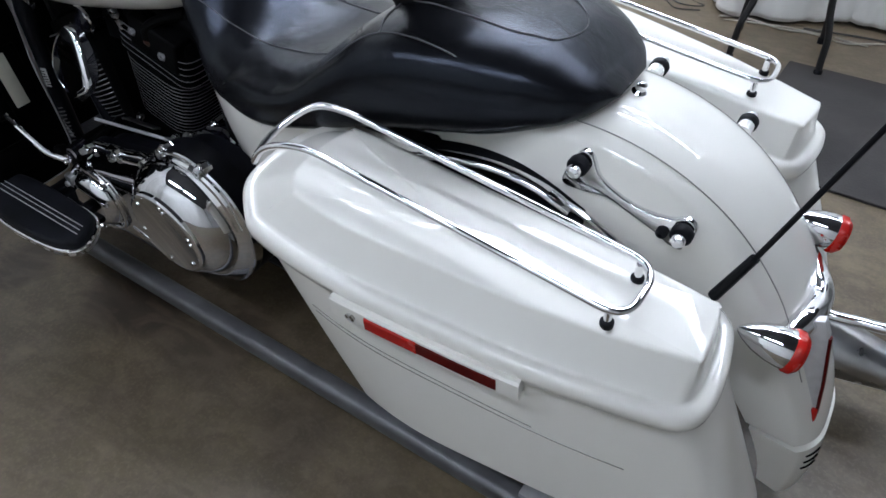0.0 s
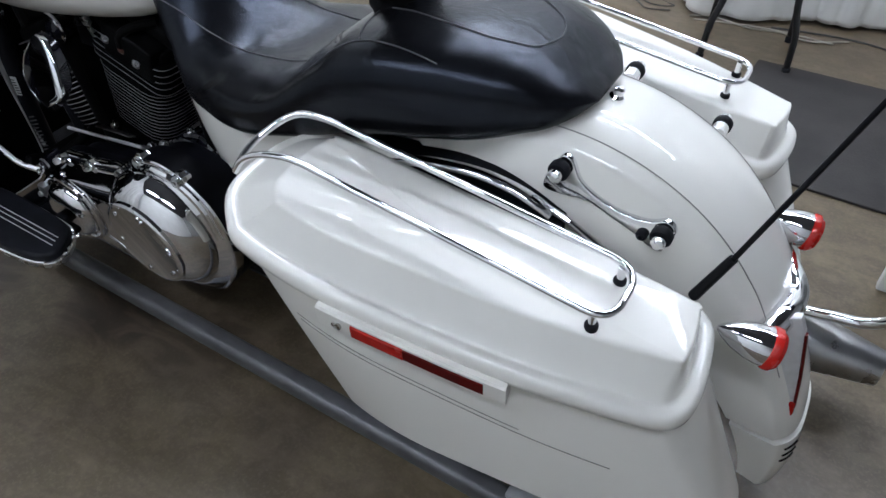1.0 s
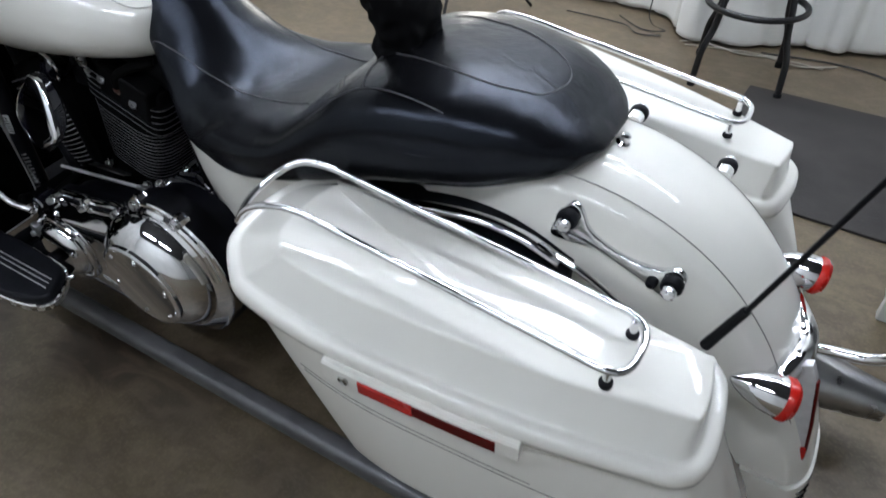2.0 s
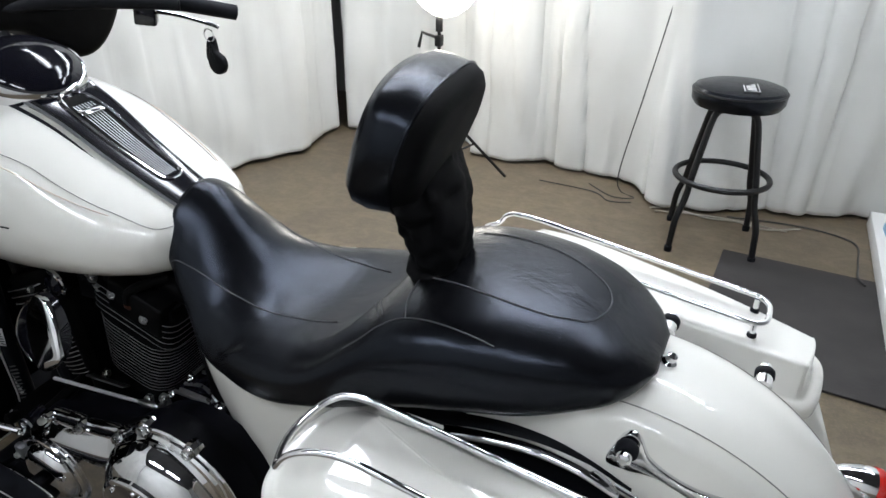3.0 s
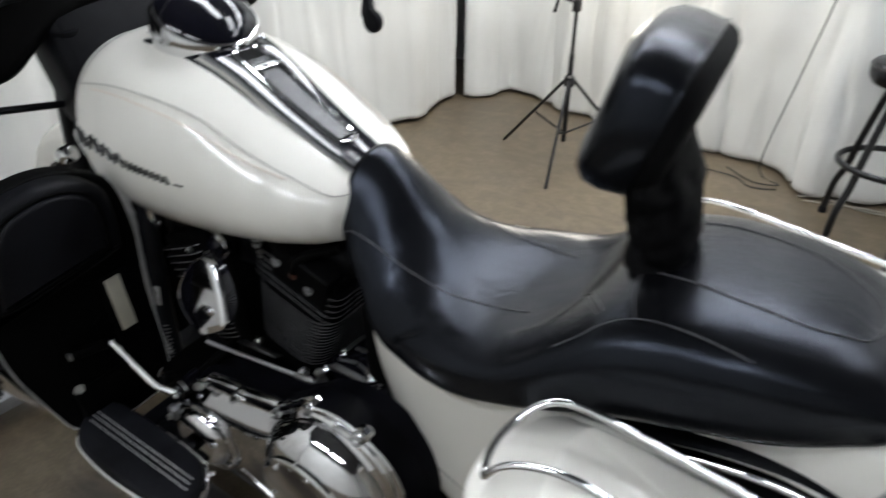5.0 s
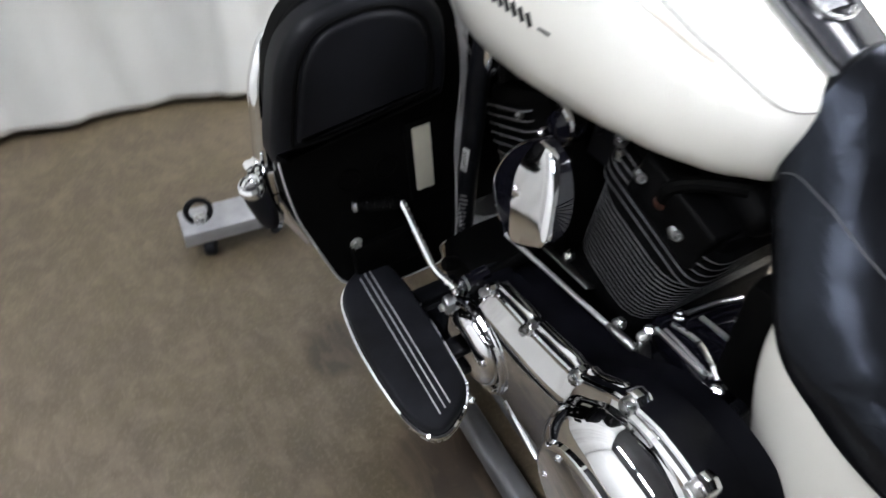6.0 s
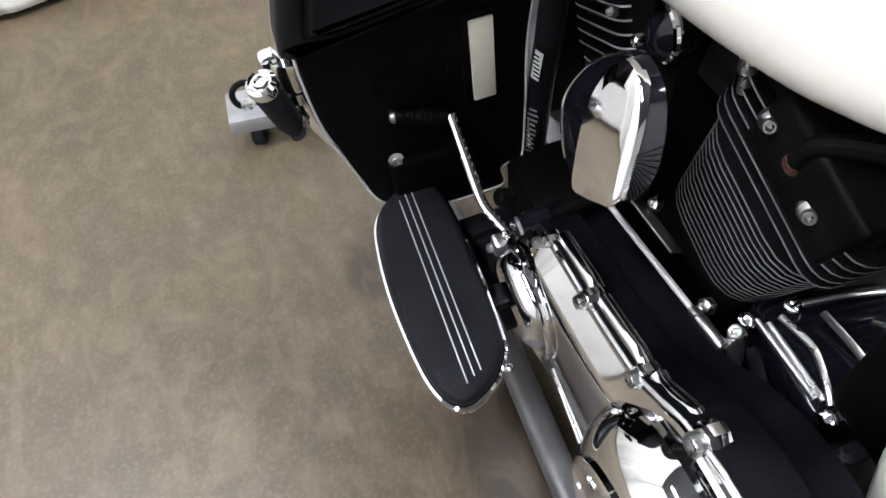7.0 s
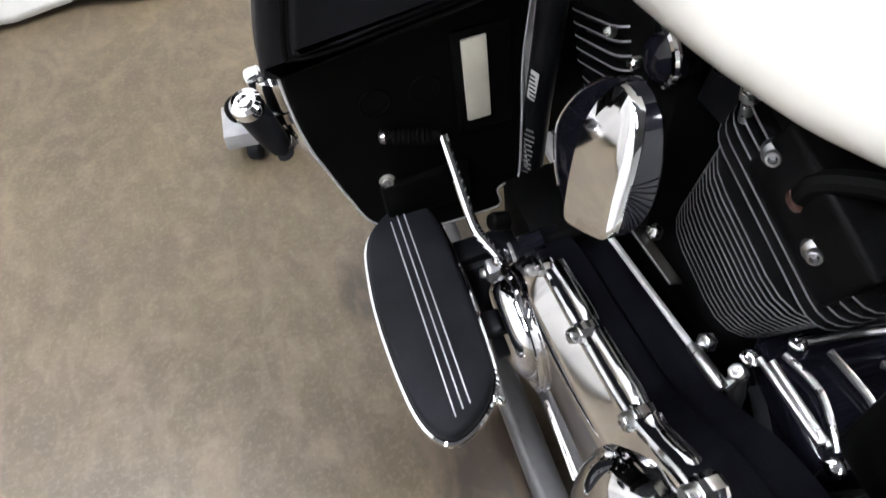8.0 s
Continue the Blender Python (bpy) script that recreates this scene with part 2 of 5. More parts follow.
def lathe(profile, origin=(0, 0, 0), axis=(0, 0, 1), n=24):
    """Turns (radius, height) pairs about the axis."""
    m = basis(origin, axis)
    return loft([[m @ Vector((max(r, 1e-5) * math.cos(2 * math.pi * j / n), max(r, 1e-5) * math.sin(2 * math.pi * j / n), h)) for j in range(n)] for r, h in profile])


def box(size, m=None, bevel=0.004, seg=2):
    bm = bmesh.new()
    bmesh.ops.create_cube(bm, size=1)
    for v in bm.verts:
        v.co = Vector((v.co.x * size[0], v.co.y * size[1], v.co.z * size[2]))
    if bevel:
        bmesh.ops.bevel(bm, geom=bm.edges[:], offset=min(bevel, min(size) * 0.45), segments=seg, profile=0.5, affect="EDGES")
    if m is not None:
        bm.transform(m)
    V, F = [tuple(v.co) for v in bm.verts], []
    bm.verts.index_update()
    F = [[v.index for v in f.verts] for f in bm.faces]
    bm.free()
    return V, F


def slab(outline, m, depth, bevel=0.004, seg=3):
    """A plate with a plane outline, its edge rounded on the far side, from z = 0 to depth of the frame m."""
    P = [Vector((p[0], p[1])) for p in outline]
    n = len(P)
    area = sum(P[i].x * P[(i + 1) % n].y - P[(i + 1) % n].x * P[i].y for i in range(n))
    nrm = []
    for i in range(n):
        d = (P[(i + 1) % n] - P[i - 1]).normalized()
        nrm.append(Vector((d.y, -d.x)) * (1 if area > 0 else -1))
    rings = [[m @ Vector((p.x, p.y, 0)) for p in P]]
    for j in range(seg + 1):
        a = math.pi / 2 * j / seg
        ins, h = bevel * (1 - math.cos(a)), depth - bevel + bevel * math.sin(a)
        rings.append([m @ Vector((*(p - q * ins), h)) for p, q in zip(P, nrm)])
    return loft(rings)


def smooth_outline(pts, per=6):
    return [(p.x, p.y) for p in spline([(a, b, 0) for a, b in pts], per, True)]


def curve(xs, ys):
    """A smooth function through the given values."""
    xs, ys = np.array(xs, float), np.array(ys, float)
    d = np.gradient(ys, xs)

    def f(x):
        x = min(max(x, xs[0]), xs[-1])
        i = min(int(np.searchsorted(xs, x, "right")) - 1, len(xs) - 2)
        h = xs[i + 1] - xs[i]
        u = (x - xs[i]) / h
        return float(ys[i] * (1 + 2 * u) * (1 - u) ** 2 + h * d[i] * u * (1 - u) ** 2 + ys[i + 1] * u * u * (3 - 2 * u) + h * d[i + 1] * u * u * (u - 1))

    return f


def mirrored(geo):
    return [(v[0], -v[1], v[2]) for v in geo[0]], geo[1]


def bolt(at, axis, r=0.008, h=0.008, n=12):
    """A domed screw head."""
    return lathe([(r, 0), (r, h * 0.5), (r * 0.85, h * 0.85), (r * 0.5, h), (r * 0.42, h), (r * 0.40, h * 0.55)], at, axis, n)


LIGHTS = [(-1.3, -1.8, True), (-1.5, 0.9, True), (-0.3, 1.2, True), (-0.5, 1.9, True), (0.9, 1.6, True), (0.3, -1.8, True), (-1.6, 2.0, True)]

# ---- the room ----
def plane_box(name, lo, hi, mat, label="", kind="structure"):
    c = [(a + b) / 2 for a, b in zip(lo, hi)]
    ob = part(name, box([b - a for a, b in zip(lo, hi)], pose(*c), 0.0), mat)
    return tagged(ob, label, kind=kind)


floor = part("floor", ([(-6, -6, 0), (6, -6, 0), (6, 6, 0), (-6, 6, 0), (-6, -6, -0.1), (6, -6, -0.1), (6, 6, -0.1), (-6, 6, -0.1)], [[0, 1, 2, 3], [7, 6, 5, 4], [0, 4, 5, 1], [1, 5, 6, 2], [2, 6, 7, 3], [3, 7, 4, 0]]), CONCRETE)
tagged(floor, "stained tan concrete floor", "floor", kind="structure")
plane_box("ceiling", (-3.5, -3.6, 3.0), (3.4, 3.6, 3.1), CEIL, "dark painted ceiling")
plane_box("wall_north", (-3.5, 3.3, 0), (3.4, 3.4, 3.0), WALLM, "plain grey wall behind the curtains")
plane_box("wall_south", (-3.5, -3.0, 0), (3.4, -2.9, 3.0), WHITEWALL, "plain white painted wall")
plane_box("wall_west", (-3.4, -3.3, 0), (-3.3, 3.3, 3.0), WALLM, "plain grey wall behind the curtains")
plane_box("wall_east", (3.2, -3.3, 0), (3.3, 3.3, 3.0), WALLM, "plain grey wall")


def hanging(name, line, seed, label, hem=0.015, top=2.75, amp=0.085, pleats=0.030):
    """A hung cloth with folds along a line on the floor."""
    rng = random.Random(seed)
    P = spline([(x, y, 0) for x, y in line], 14)
    dist = [0.0]
    for a, b in zip(P, P[1:]):
        dist.append(dist[-1] + (b - a).length)
    total = dist[-1]
    cols = int(total / 0.016)
    waves = [(rng.uniform(2.2, 4.2), rng.uniform(0, 6.28), 1.0), (rng.uniform(5.5, 8.5), rng.uniform(0, 6.28), 0.6), (rng.uniform(11, 16), rng.uniform(0, 6.28), 0.22)]
    hs = [0.0, 0.02, 0.05] + [0.1 + 0.075 * k for k in range(25)] + [2.1, 2.3, 2.5, 2.75]
    V, F = [], []
    for i in range(cols + 1):
        d = total * i / cols
        k = min(max(int(np.searchsorted(dist, d)) - 1, 0), len(P) - 2)
        u = (d - dist[k]) / (dist[k + 1] - dist[k])
        p, t = P[k].lerp(P[k + 1], u), (P[k + 1] - P[k]).normalized()
        nrm = Vector((-t.y, t.x, 0))
        f = sum(w * math.sin(a * d * 2 + ph + 0.6 * noise.noise((d * 1.3, seed, 0))) for a, ph, w in waves)
        f += 1.1 * noise.noise((d * 2.1, seed * 3.1, 0.4))
        for h in hs:
            sway = 0.45 + 0.55 * (1 - h / 2.75) ** 1.2
            wr = 0.006 * noise.noise((d * 8, h * 6, seed)) + 0.016 * noise.noise((d * 3, h * 2.0, seed + 5))
            crease = noise.noise((d * 3.4 + 0.9 * h, h * 1.3 - 0.7 * d, seed + 11))
            wr += 0.020 * max(0.0, 0.16 - abs(crease)) / 0.16 * (0.4 + 0.6 * noise.noise((d * 1.7, h * 1.1, seed + 2)))
            pleat = noise.noise((d * 5.5 + 0.15 * h, h * 0.35, seed + 23))
            wr += pleats * max(0.0, 0.13 - abs(pleat)) / 0.13
            q = p + nrm * (amp * f * sway + wr)
            z = hem + 0.008 * noise.noise((d * 4, seed, 2)) + h * (top - hem) / 2.75
            V.append((q.x, q.y, max(z, 0.004)))
    m = len(hs)
    F = [[i * m + j, (i + 1) * m + j, (i + 1) * m + j + 1, i * m + j + 1] for i in range(cols) for j in range(m - 1)]
    ob = part(name, (V, F), FABRIC, sharp=80)
    s = ob.modifiers.new("thickness", "SOLIDIFY")
    s.thickness = 0.003
    return tagged(ob, label, "curtain", "white curtains round the stand")


hanging("curtain", [(-2.33, -2.75), (-2.30, -2.0), (-2.33, -1.1), (-2.35, -0.85), (-2.33, -0.35), (-2.32, 0.5), (-2.34, 1.55), (-2.27, 1.83), (-2.24, 2.08), (-2.30, 2.50)], 3, "white fabric curtain hanging to the floor with soft folds", 0.022, amp=0.030, pleats=0.010)
hanging("curtain", [(-2.255, 2.545), (-2.08, 2.55), (-1.8, 2.68), (-1.45, 2.63), (-1.26, 2.54), (-1.02, 2.38), (-0.58, 2.37), (-0.29, 2.31), (-0.03, 2.28), (0.2, 2.31), (0.52, 2.43), (1.2, 2.6), (2.3, 2.6)], 8, "white creased fabric curtain behind the stool, hem on the floor")

# lamps: fluorescent fittings under the ceiling and a globe lamp on a stand
for k, (x, y, long_x) in enumerate(LIGHTS):
    fit = tagged(new("ceiling_light"), "long white fluorescent ceiling fitting, lit", "ceiling light", "ceiling lights")
    fit.matrix_world = pose(x, y, 2.9, 0, 0, 0 if long_x else 90)
    part("housing", box((1.3, 0.2, 0.05), pose(0, 0, 0.03), 0.01), BOARD, fit)
    part("diffuser", box((1.22, 0.13, 0.03), pose(0, 0, -0.008), 0.012), TUBEGLOW, fit, "lit diffuser")

stand = tagged(new("lamp_stand"), "black tripod lamp stand with a lit round white diffuser", "lamp")
HUB = Vector((-1.32, 1.95, 0.0))
stand.matrix_world = pose(*HUB)
part("pole", join(tube([(0, 0, 0.10), (0, 0, 0.5)], 0.011), tube([(0, 0, 0.5), (0, 0, 0.74)], 0.008)), STOOLM, stand)
part("hub", lathe([(0.012, 0.355), (0.024, 0.36), (0.024, 0.40), (0.012, 0.41)], (0, 0, 0)), STOOLM, stand)
part("clamp", join(box((0.03, 0.04, 0.05), pose(0, 0, 0.70), 0.006), tube([(0.0, 0.0, 0.71), (-0.07, -0.03, 0.735), (-0.085, -0.035, 0.67)], 0.008), lathe([(0.016, 0), (0.016, 0.05), (0.01, 0.06)], (0, 0, 0.74))), STOOLM, stand)
for a in (168, 45, -75):
    fx, fy = 0.36 * math.cos(radians(a)), 0.36 * math.sin(radians(a))
    part("leg", join(tube([(0.02 * math.cos(radians(a)), 0.02 * math.sin(radians(a)), 0.385), (fx, fy, 0.012)], 0.0075), tube([(0, 0, 0.14), (fx * 0.5, fy * 0.5, 0.2)], 0.005)), STOOLM, stand)
part("diffuser", lathe([(0.001, 0.0), (0.05, 0.012), (0.10, 0.045), (0.145, 0.10), (0.165, 0.165), (0.15, 0.24), (0.10, 0.30), (0.04, 0.325), (0.001, 0.33)], (0.03, 0.0, 0.80), n=32), LAMPGLOW, stand, "lit white globe diffuser")

# bar stool
SX, SY, SZ = -0.045, 1.95, 0.655
stool = tagged(new("bar_stool"), "black metal bar stool with padded vinyl seat and foot ring", "stool")
stool.matrix_world = pose(SX, SY, 0, 0, 0, 8)
part("seat", lathe([(0.001, SZ - 0.085), (0.13, SZ - 0.085), (0.155, SZ - 0.08), (0.168, SZ - 0.06), (0.17, SZ - 0.03), (0.162, SZ - 0.010), (0.14, SZ - 0.002), (0.08, SZ + 0.004), (0.001, SZ + 0.006)], n=48), LEATHER, stool, "padded glossy black vinyl seat")
part("seat_band", lathe([(0.170, SZ - 0.028), (0.1725, SZ - 0.024), (0.170, SZ - 0.020)], n=48), STOOLM, stool)
part("foot_ring", tube([(0.178 * math.cos(a), 0.178 * math.sin(a), 0.288) for a in np.linspace(0, 2 * math.pi, 49)[:-1]], 0.0115, 10, True), STOOLM, stool)
for a in (45, 135, 225, 315):
    c, s = math.cos(radians(a)), math.sin(radians(a))
    pts = bent([(0.02 * c, 0.02 * s, SZ - 0.092), (0.10 * c, 0.10 * s, SZ - 0.095), (0.118 * c, 0.118 * s, SZ - 0.14), (0.166 * c, 0.166 * s, 0.30), (0.178 * c, 0.178 * s, 0.22), (0.212 * c, 0.212 * s, 0.14), (0.222 * c, 0.222 * s, 0.012)], 0.03)
    leg = part("leg", tube(pts, 0.0125, 10), STOOLM, stool)
    part("foot_cap", lathe([(0.015, 0), (0.016, 0.02), (0.013, 0.024)], (0.222 * c, 0.222 * s, 0)), RUBBER, leg)
for k in range(4):
    part("seat_print", box((0.018, 0.032, 0.001), pose(0.03, -0.105 + 0.026 * k, SZ + 0.0045, 0, 0, 90), 0), PAPER, stool)
part("seat_print_frame", join(*[box(sz, pose(0.03 + y + 0.03, x - 0.07, SZ + 0.0045, 0, 0, 90), 0) for sz, x, y in (((0.13, 0.004, 0.001), 0.004, -0.005), ((0.13, 0.004, 0.001), 0.004, -0.055), ((0.004, 0.05, 0.001), -0.06, -0.03), ((0.004, 0.05, 0.001), 0.068, -0.03))]), PAPER, stool)

# rubber mat
mat_ob = part("floor_mat", box((0.78, 0.80, 0.010), pose(0.40, 1.46, 0.005, 0, 0, -2), 0.004), MATGREY)
tagged(mat_ob, "dark grey ribbed rubber mat on the concrete", "mat")

# white plinth and panel, with a printed carton on it
plinth = tagged(new("white_plinth"), "white laminate plinth with an upright back panel", "plinth")
plinth.matrix_world = pose(0.56, 1.58, 0)
part("base", box((0.50, 1.72, 0.07), pose(0.25, 0, 0.035), 0.008), BOARD, plinth)
part("end_panel", box((0.46, 0.03, 0.42), pose(0.215, -0.852, 0.21), 0.005), BOARD, plinth)
part("back_panel", box((0.03, 1.72, 1.7), pose(0.14, 0, 0.92), 0.005), BOARD, plinth)
carton = tagged(new("carton"), "small tan and blue printed cardboard carton on the plinth", "box")
carton.matrix_world = pose(0.63, 2.16, 0.07, 0, 0, 4)
part("body", box((0.06, 0.17, 0.19), pose(0, 0, 0.125), 0.003), CARTON_TAN, carton)
part("base_band", box((0.064, 0.175, 0.03), pose(0, 0, 0.015), 0.003), CARTON_BLUE, carton, "blue band")
part("label_panel", box((0.003, 0.10, 0.04), pose(-0.0315, 0, 0.16), 0), PAPER, carton)

# cables on the floor and up the curtain
def cable(pts, r, mat, label):
    return tagged(part("cable", tube(spline(pts, 10), r, 8), mat), label, "cable", "loose cables")


cable([(-0.66, 2.33, 0.005), (-0.52, 2.22, 0.005), (-0.42, 2.25, 0.005), (-0.50, 2.31, 0.006), (-0.52, 2.325, 0.10), (-0.46, 2.32, 0.45), (-0.40, 2.305, 0.8), (-0.37, 2.30, 1.02), (-0.42, 2.28, 1.05), (-0.46, 2.28, 1.10), (-0.44, 2.285, 1.16), (-0.38, 2.29, 1.2), (-0.36, 2.29, 1.6)], 0.003, CABLE, "thin dark cable hanging down the white curtain")
cable([(-0.9, 2.26, 0.004), (-0.62, 2.24, 0.004), (-0.52, 2.16, 0.004), (-0.42, 2.19, 0.004)], 0.003, CABLE, "thin dark cable lying on the concrete")
cable([(-0.33, 2.17, 0.006), (-0.26, 2.21, 0.006), (-0.18, 2.20, 0.006), (-0.08, 2.17, 0.006), (0.05, 2.19, 0.006), (0.16, 2.16, 0.006), (0.3, 2.24, 0.006)], 0.004, PALECABLE, "pale cable lying along the curtain hem")
cable([(-0.30, 2.14, 0.006), (-0.2, 2.17, 0.006), (-0.05, 2.2, 0.006), (0.1, 2.2, 0.006), (0.25, 2.18, 0.006)], 0.0035, PALECABLE, "pale cable lying along the curtain hem")
cable([(0.52, 1.78, 0.02), (0.50, 1.84, 0.02), (0.51, 2.0, 0.005), (0.50, 2.2, 0.005), (0.3, 2.27, 0.005), (0.0, 2.23, 0.005)], 0.004, CABLE, "dark cable along the foot of the plinth")

# dolly under the machine
dolly = tagged(new("motorcycle_dolly"), "grey steel motorcycle dolly with caster wheels under the machine", "dolly")
part("side_rail", box((1.95, 0.042, 0.045), pose(-0.80, -0.272, 0.047), 0.014, 4), DARKSTEEL, dolly)
part("wheel_channel", box((2.1, 0.16, 0.02), pose(-0.85, 0.06, 0.03), 0.004), DOLLYM, dolly)
for x, y0, y1 in ((-1.70, -0.62, 0.62), (0.10, -0.28, 0.30)):
    bar = part("cross_bar", box((0.095, y1 - y0, 0.035), pose(x, (y0 + y1) / 2, 0.062, 0, 0, -2), 0.004), DOLLYM, dolly)
    for y in (y0 + 0.05, y1 - 0.05):
        part("caster_wheel", lathe([(0.008, -0.012), (0.022, -0.012), (0.025, -0.008), (0.025, 0.008), (0.022, 0.012), (0.008, 0.012)], (x + 0.01, y, 0.025), (0.3, 1, 0), 20), RUBBER, bar)
        part("caster_fork", join(box((0.03, 0.036, 0.006), pose(x, y, 0.046), 0.002)), STEEL, bar)
part("lifting_eye", tube([(-1.715 + 0.0 * math.cos(a), -0.575 + 0.026 * math.cos(a), 0.106 + 0.03 * math.sin(a)) for a in np.linspace(0, 2 * math.pi, 25)[:-1]], 0.0065, 10, True), BLACK, dolly, "black lifting eye")
part("eye_nut", lathe([(0.018, 0), (0.018, 0.008), (0.010, 0.012)], (-1.715, -0.575, 0.079), n=6), STEEL, dolly)

# ---- the motorcycle, in its own upright frame, leaning on its stand ----
# x runs to the rear, y to its right, z up
bike = tagged(new("motorcycle"), "white touring motorcycle with chrome trim and long black seat", "motorcycle")
bike.matrix_world = Matrix.Translation((0, 0, 0.65)) @ pose(0, 0, 0, 5.0) @ Matrix.Translation((0, 0, -0.65))


LEFT = lambda y: Matrix(((1, 0, 0, 0), (0, 0, -1, y), (0, 1, 0, 0), (0, 0, 0, 1)))
REAR = lambda x: Matrix(((0, 0, 1, x), (1, 0, 0, 0), (0, 1, 0, 0), (0, 0, 0, 1)))


# seat: one padded body, deep in the middle, high at the pillion
def super_ring(x, w, zt, zb, pt=2.6, pb=4.0, dip=0.0, n=48, wb=1.0, zside=0.5):
    """A closed section across the machine: top half rounded, lower half squarer."""
    zm = zb + (zt - zb) * zside
    ring = []
    for j in range(n):
        a = 2 * math.pi * j / n
        c, s = math.cos(a), math.sin(a)
        p = pt if s >= 0 else pb
        y = w * math.copysign(abs(c) ** (2 / p), c)
        z = math.copysign(abs(s) ** (2 / p), s)
        if s >= 0:
            z = zm + (zt - zm) * z - dip * (1 - (y / w) ** 2) ** 2 * (z > 0.3)
        else:
            z = zm + (zm - zb) * z
            y *= 1 + (wb - 1) * -s
        ring.append((x, y, z))
    return ring


SEAT_X = [-0.805, -0.79, -0.76, -0.72, -0.67, -0.60, -0.52, -0.44, -0.38, -0.33, -0.27, -0.20, -0.125, -0.062, -0.018, 0.004, 0.018]
seat_w = curve(SEAT_X, [0.05, 0.084, 0.11, 0.134, 0.165, 0.186, 0.203, 0.205, 0.198, 0.190, 0.182, 0.172, 0.155, 0.132, 0.105, 0.078, 0.045])
seat_r = curve(SEAT_X, [0.774, 0.803, 0.808, 0.78, 0.727, 0.679, 0.665, 0.675, 0.69, 0.705, 0.72, 0.73, 0.73, 0.73, 0.72, 0.72, 0.716])
seat_t = curve(SEAT_X, [0.70, 0.69, 0.68, 0.67, 0.665, 0.660, 0.662, 0.680, 0.728, 0.764, 0.782, 0.788, 0.784, 0.768, 0.745, 0.730, 0.716])
seat_b = curve(SEAT_X, [0.730, 0.690, 0.650, 0.610, 0.580, 0.560, 0.558, 0.574, 0.588, 0.602, 0.615, 0.629, 0.645, 0.666, 0.685, 0.700, 0.712])
seat_m = curve(SEAT_X, [0.747, 0.73, 0.692, 0.648, 0.606, 0.596, 0.608, 0.632, 0.656, 0.682, 0.707, 0.718, 0.722, 0.722, 0.718, 0.716, 0.714])
seat_p = curve(SEAT_X, [1.6, 1.6, 1.45, 1.32, 1.35, 1.85, 2.8, 3, 2.8, 2.6, 2.4, 2.4, 2.4, 2.3, 2.2, 2.1, 2.0])
seat_d = curve([-0.81, -0.73, -0.66, -0.58, -0.50, -0.42, -0.36, 0.04], [0, 0, 0.003, 0.008, 0.010, 0.008, 0.004, 0])
crest_x = curve([0, 0.05, 0.09, 0.123, 0.145, 0.17, 0.21], [-0.352, -0.354, -0.367, -0.395, -0.46, -0.55, -0.66])


def seat_z(x, y):
    """Height of the cover: the rider's dished pan in front of the curved step up to the pillion."""
    w, zm, p = seat_w(x), seat_m(x), seat_p(x)
    k = (math.sqrt(min(abs(y) / w, 1.0) ** 2 + 0.015) - 0.1225) / 0.885
    k = min(max(k, 0.0), 1.0)
    pan = zm + (seat_r(x) - zm) * (1 - k**p) ** (1 / p) - seat_d(x) * (1 - min(1, k / 0.8) ** 2) ** 2
    pillion = zm + (seat_t(x) - zm) * (1 - k**2.9) ** (1 / 2.9)
    s = min(1.0, max(0.0, (x - crest_x(abs(y)) + 0.058) / 0.058))
    s = s * s * (3 - 2 * s)
    return pan * (1 - s) + pillion * s


def ripple(x, y):
    """Soft unevenness of the padded cover."""
    return 0.0018 * noise.noise((x * 7, y * 8, 1.7)) + 0.0006 * noise.noise((x * 22, y * 17, 4.1))


def seat_ring(x, n=96):
    ring = []
    w, zm, zb = seat_w(x), seat_m(x), seat_b(x)
    for j in range(n):
        c, s = math.cos(2 * math.pi * j / n), math.sin(2 * math.pi * j / n)
        if s >= 0:
            y = w * math.copysign(abs(c) ** (2 / 2.6), c)
            z = seat_z(x, y)
        else:
            y = w * math.copysign(abs(c) ** (2 / 4.5), c) * (1 + 0.06 * s)
            z = zm - (zm - zb) * abs(s) ** (2 / 4.5)
        ring.append((x, y + 0.8 * ripple(z, x) * (abs(y) > 0.08), z + ripple(x, y)))
    return ring


part("seat", loft([seat_ring(x) for x in np.linspace(SEAT_X[0], SEAT_X[-1], 190)]), LEATHER, bike, "long black vinyl seat with stitched seams", 60)


def seam(pts, r=0.0010):
    line = spline([(x, y, 0) for x, y in pts], 10)
    return tube([(p.x, p.y, seat_z(p.x, p.y) + ripple(p.x, p.y) + 0.0006) for p in line], r, 6)


for line in ([(-0.303, -0.051), (-0.22, -0.07), (-0.14, -0.077), (-0.094, -0.065), (-0.071, -0.05), (-0.059, -0.011), (-0.063, 0.021), (-0.085, 0.046), (-0.148, 0.076), (-0.224, 0.090), (-0.283, 0.092)],
             [(-0.765, -0.105), (-0.743, -0.104), (-0.678, -0.099), (-0.578, -0.097), (-0.516, -0.086), (-0.455, -0.076)],
             [(-0.70, 0.095), (-0.634, 0.098), (-0.561, 0.094), (-0.513, 0.094), (-0.452, 0.083)],
             [(-0.375, -0.174), (-0.347, -0.165), (-0.328, -0.153), (-0.293, -0.140), (-0.236, -0.141), (-0.165, -0.146)],
             [(-0.293, -0.140), (-0.308, -0.103), (-0.318, -0.047)],
             [(-0.377, -0.080), (-0.360, -0.106), (-0.338, -0.136)], [(-0.371, -0.076), (-0.354, -0.102), (-0.332, -0.132)]):
    part("seat_seam", seam(line), STITCH, bike)
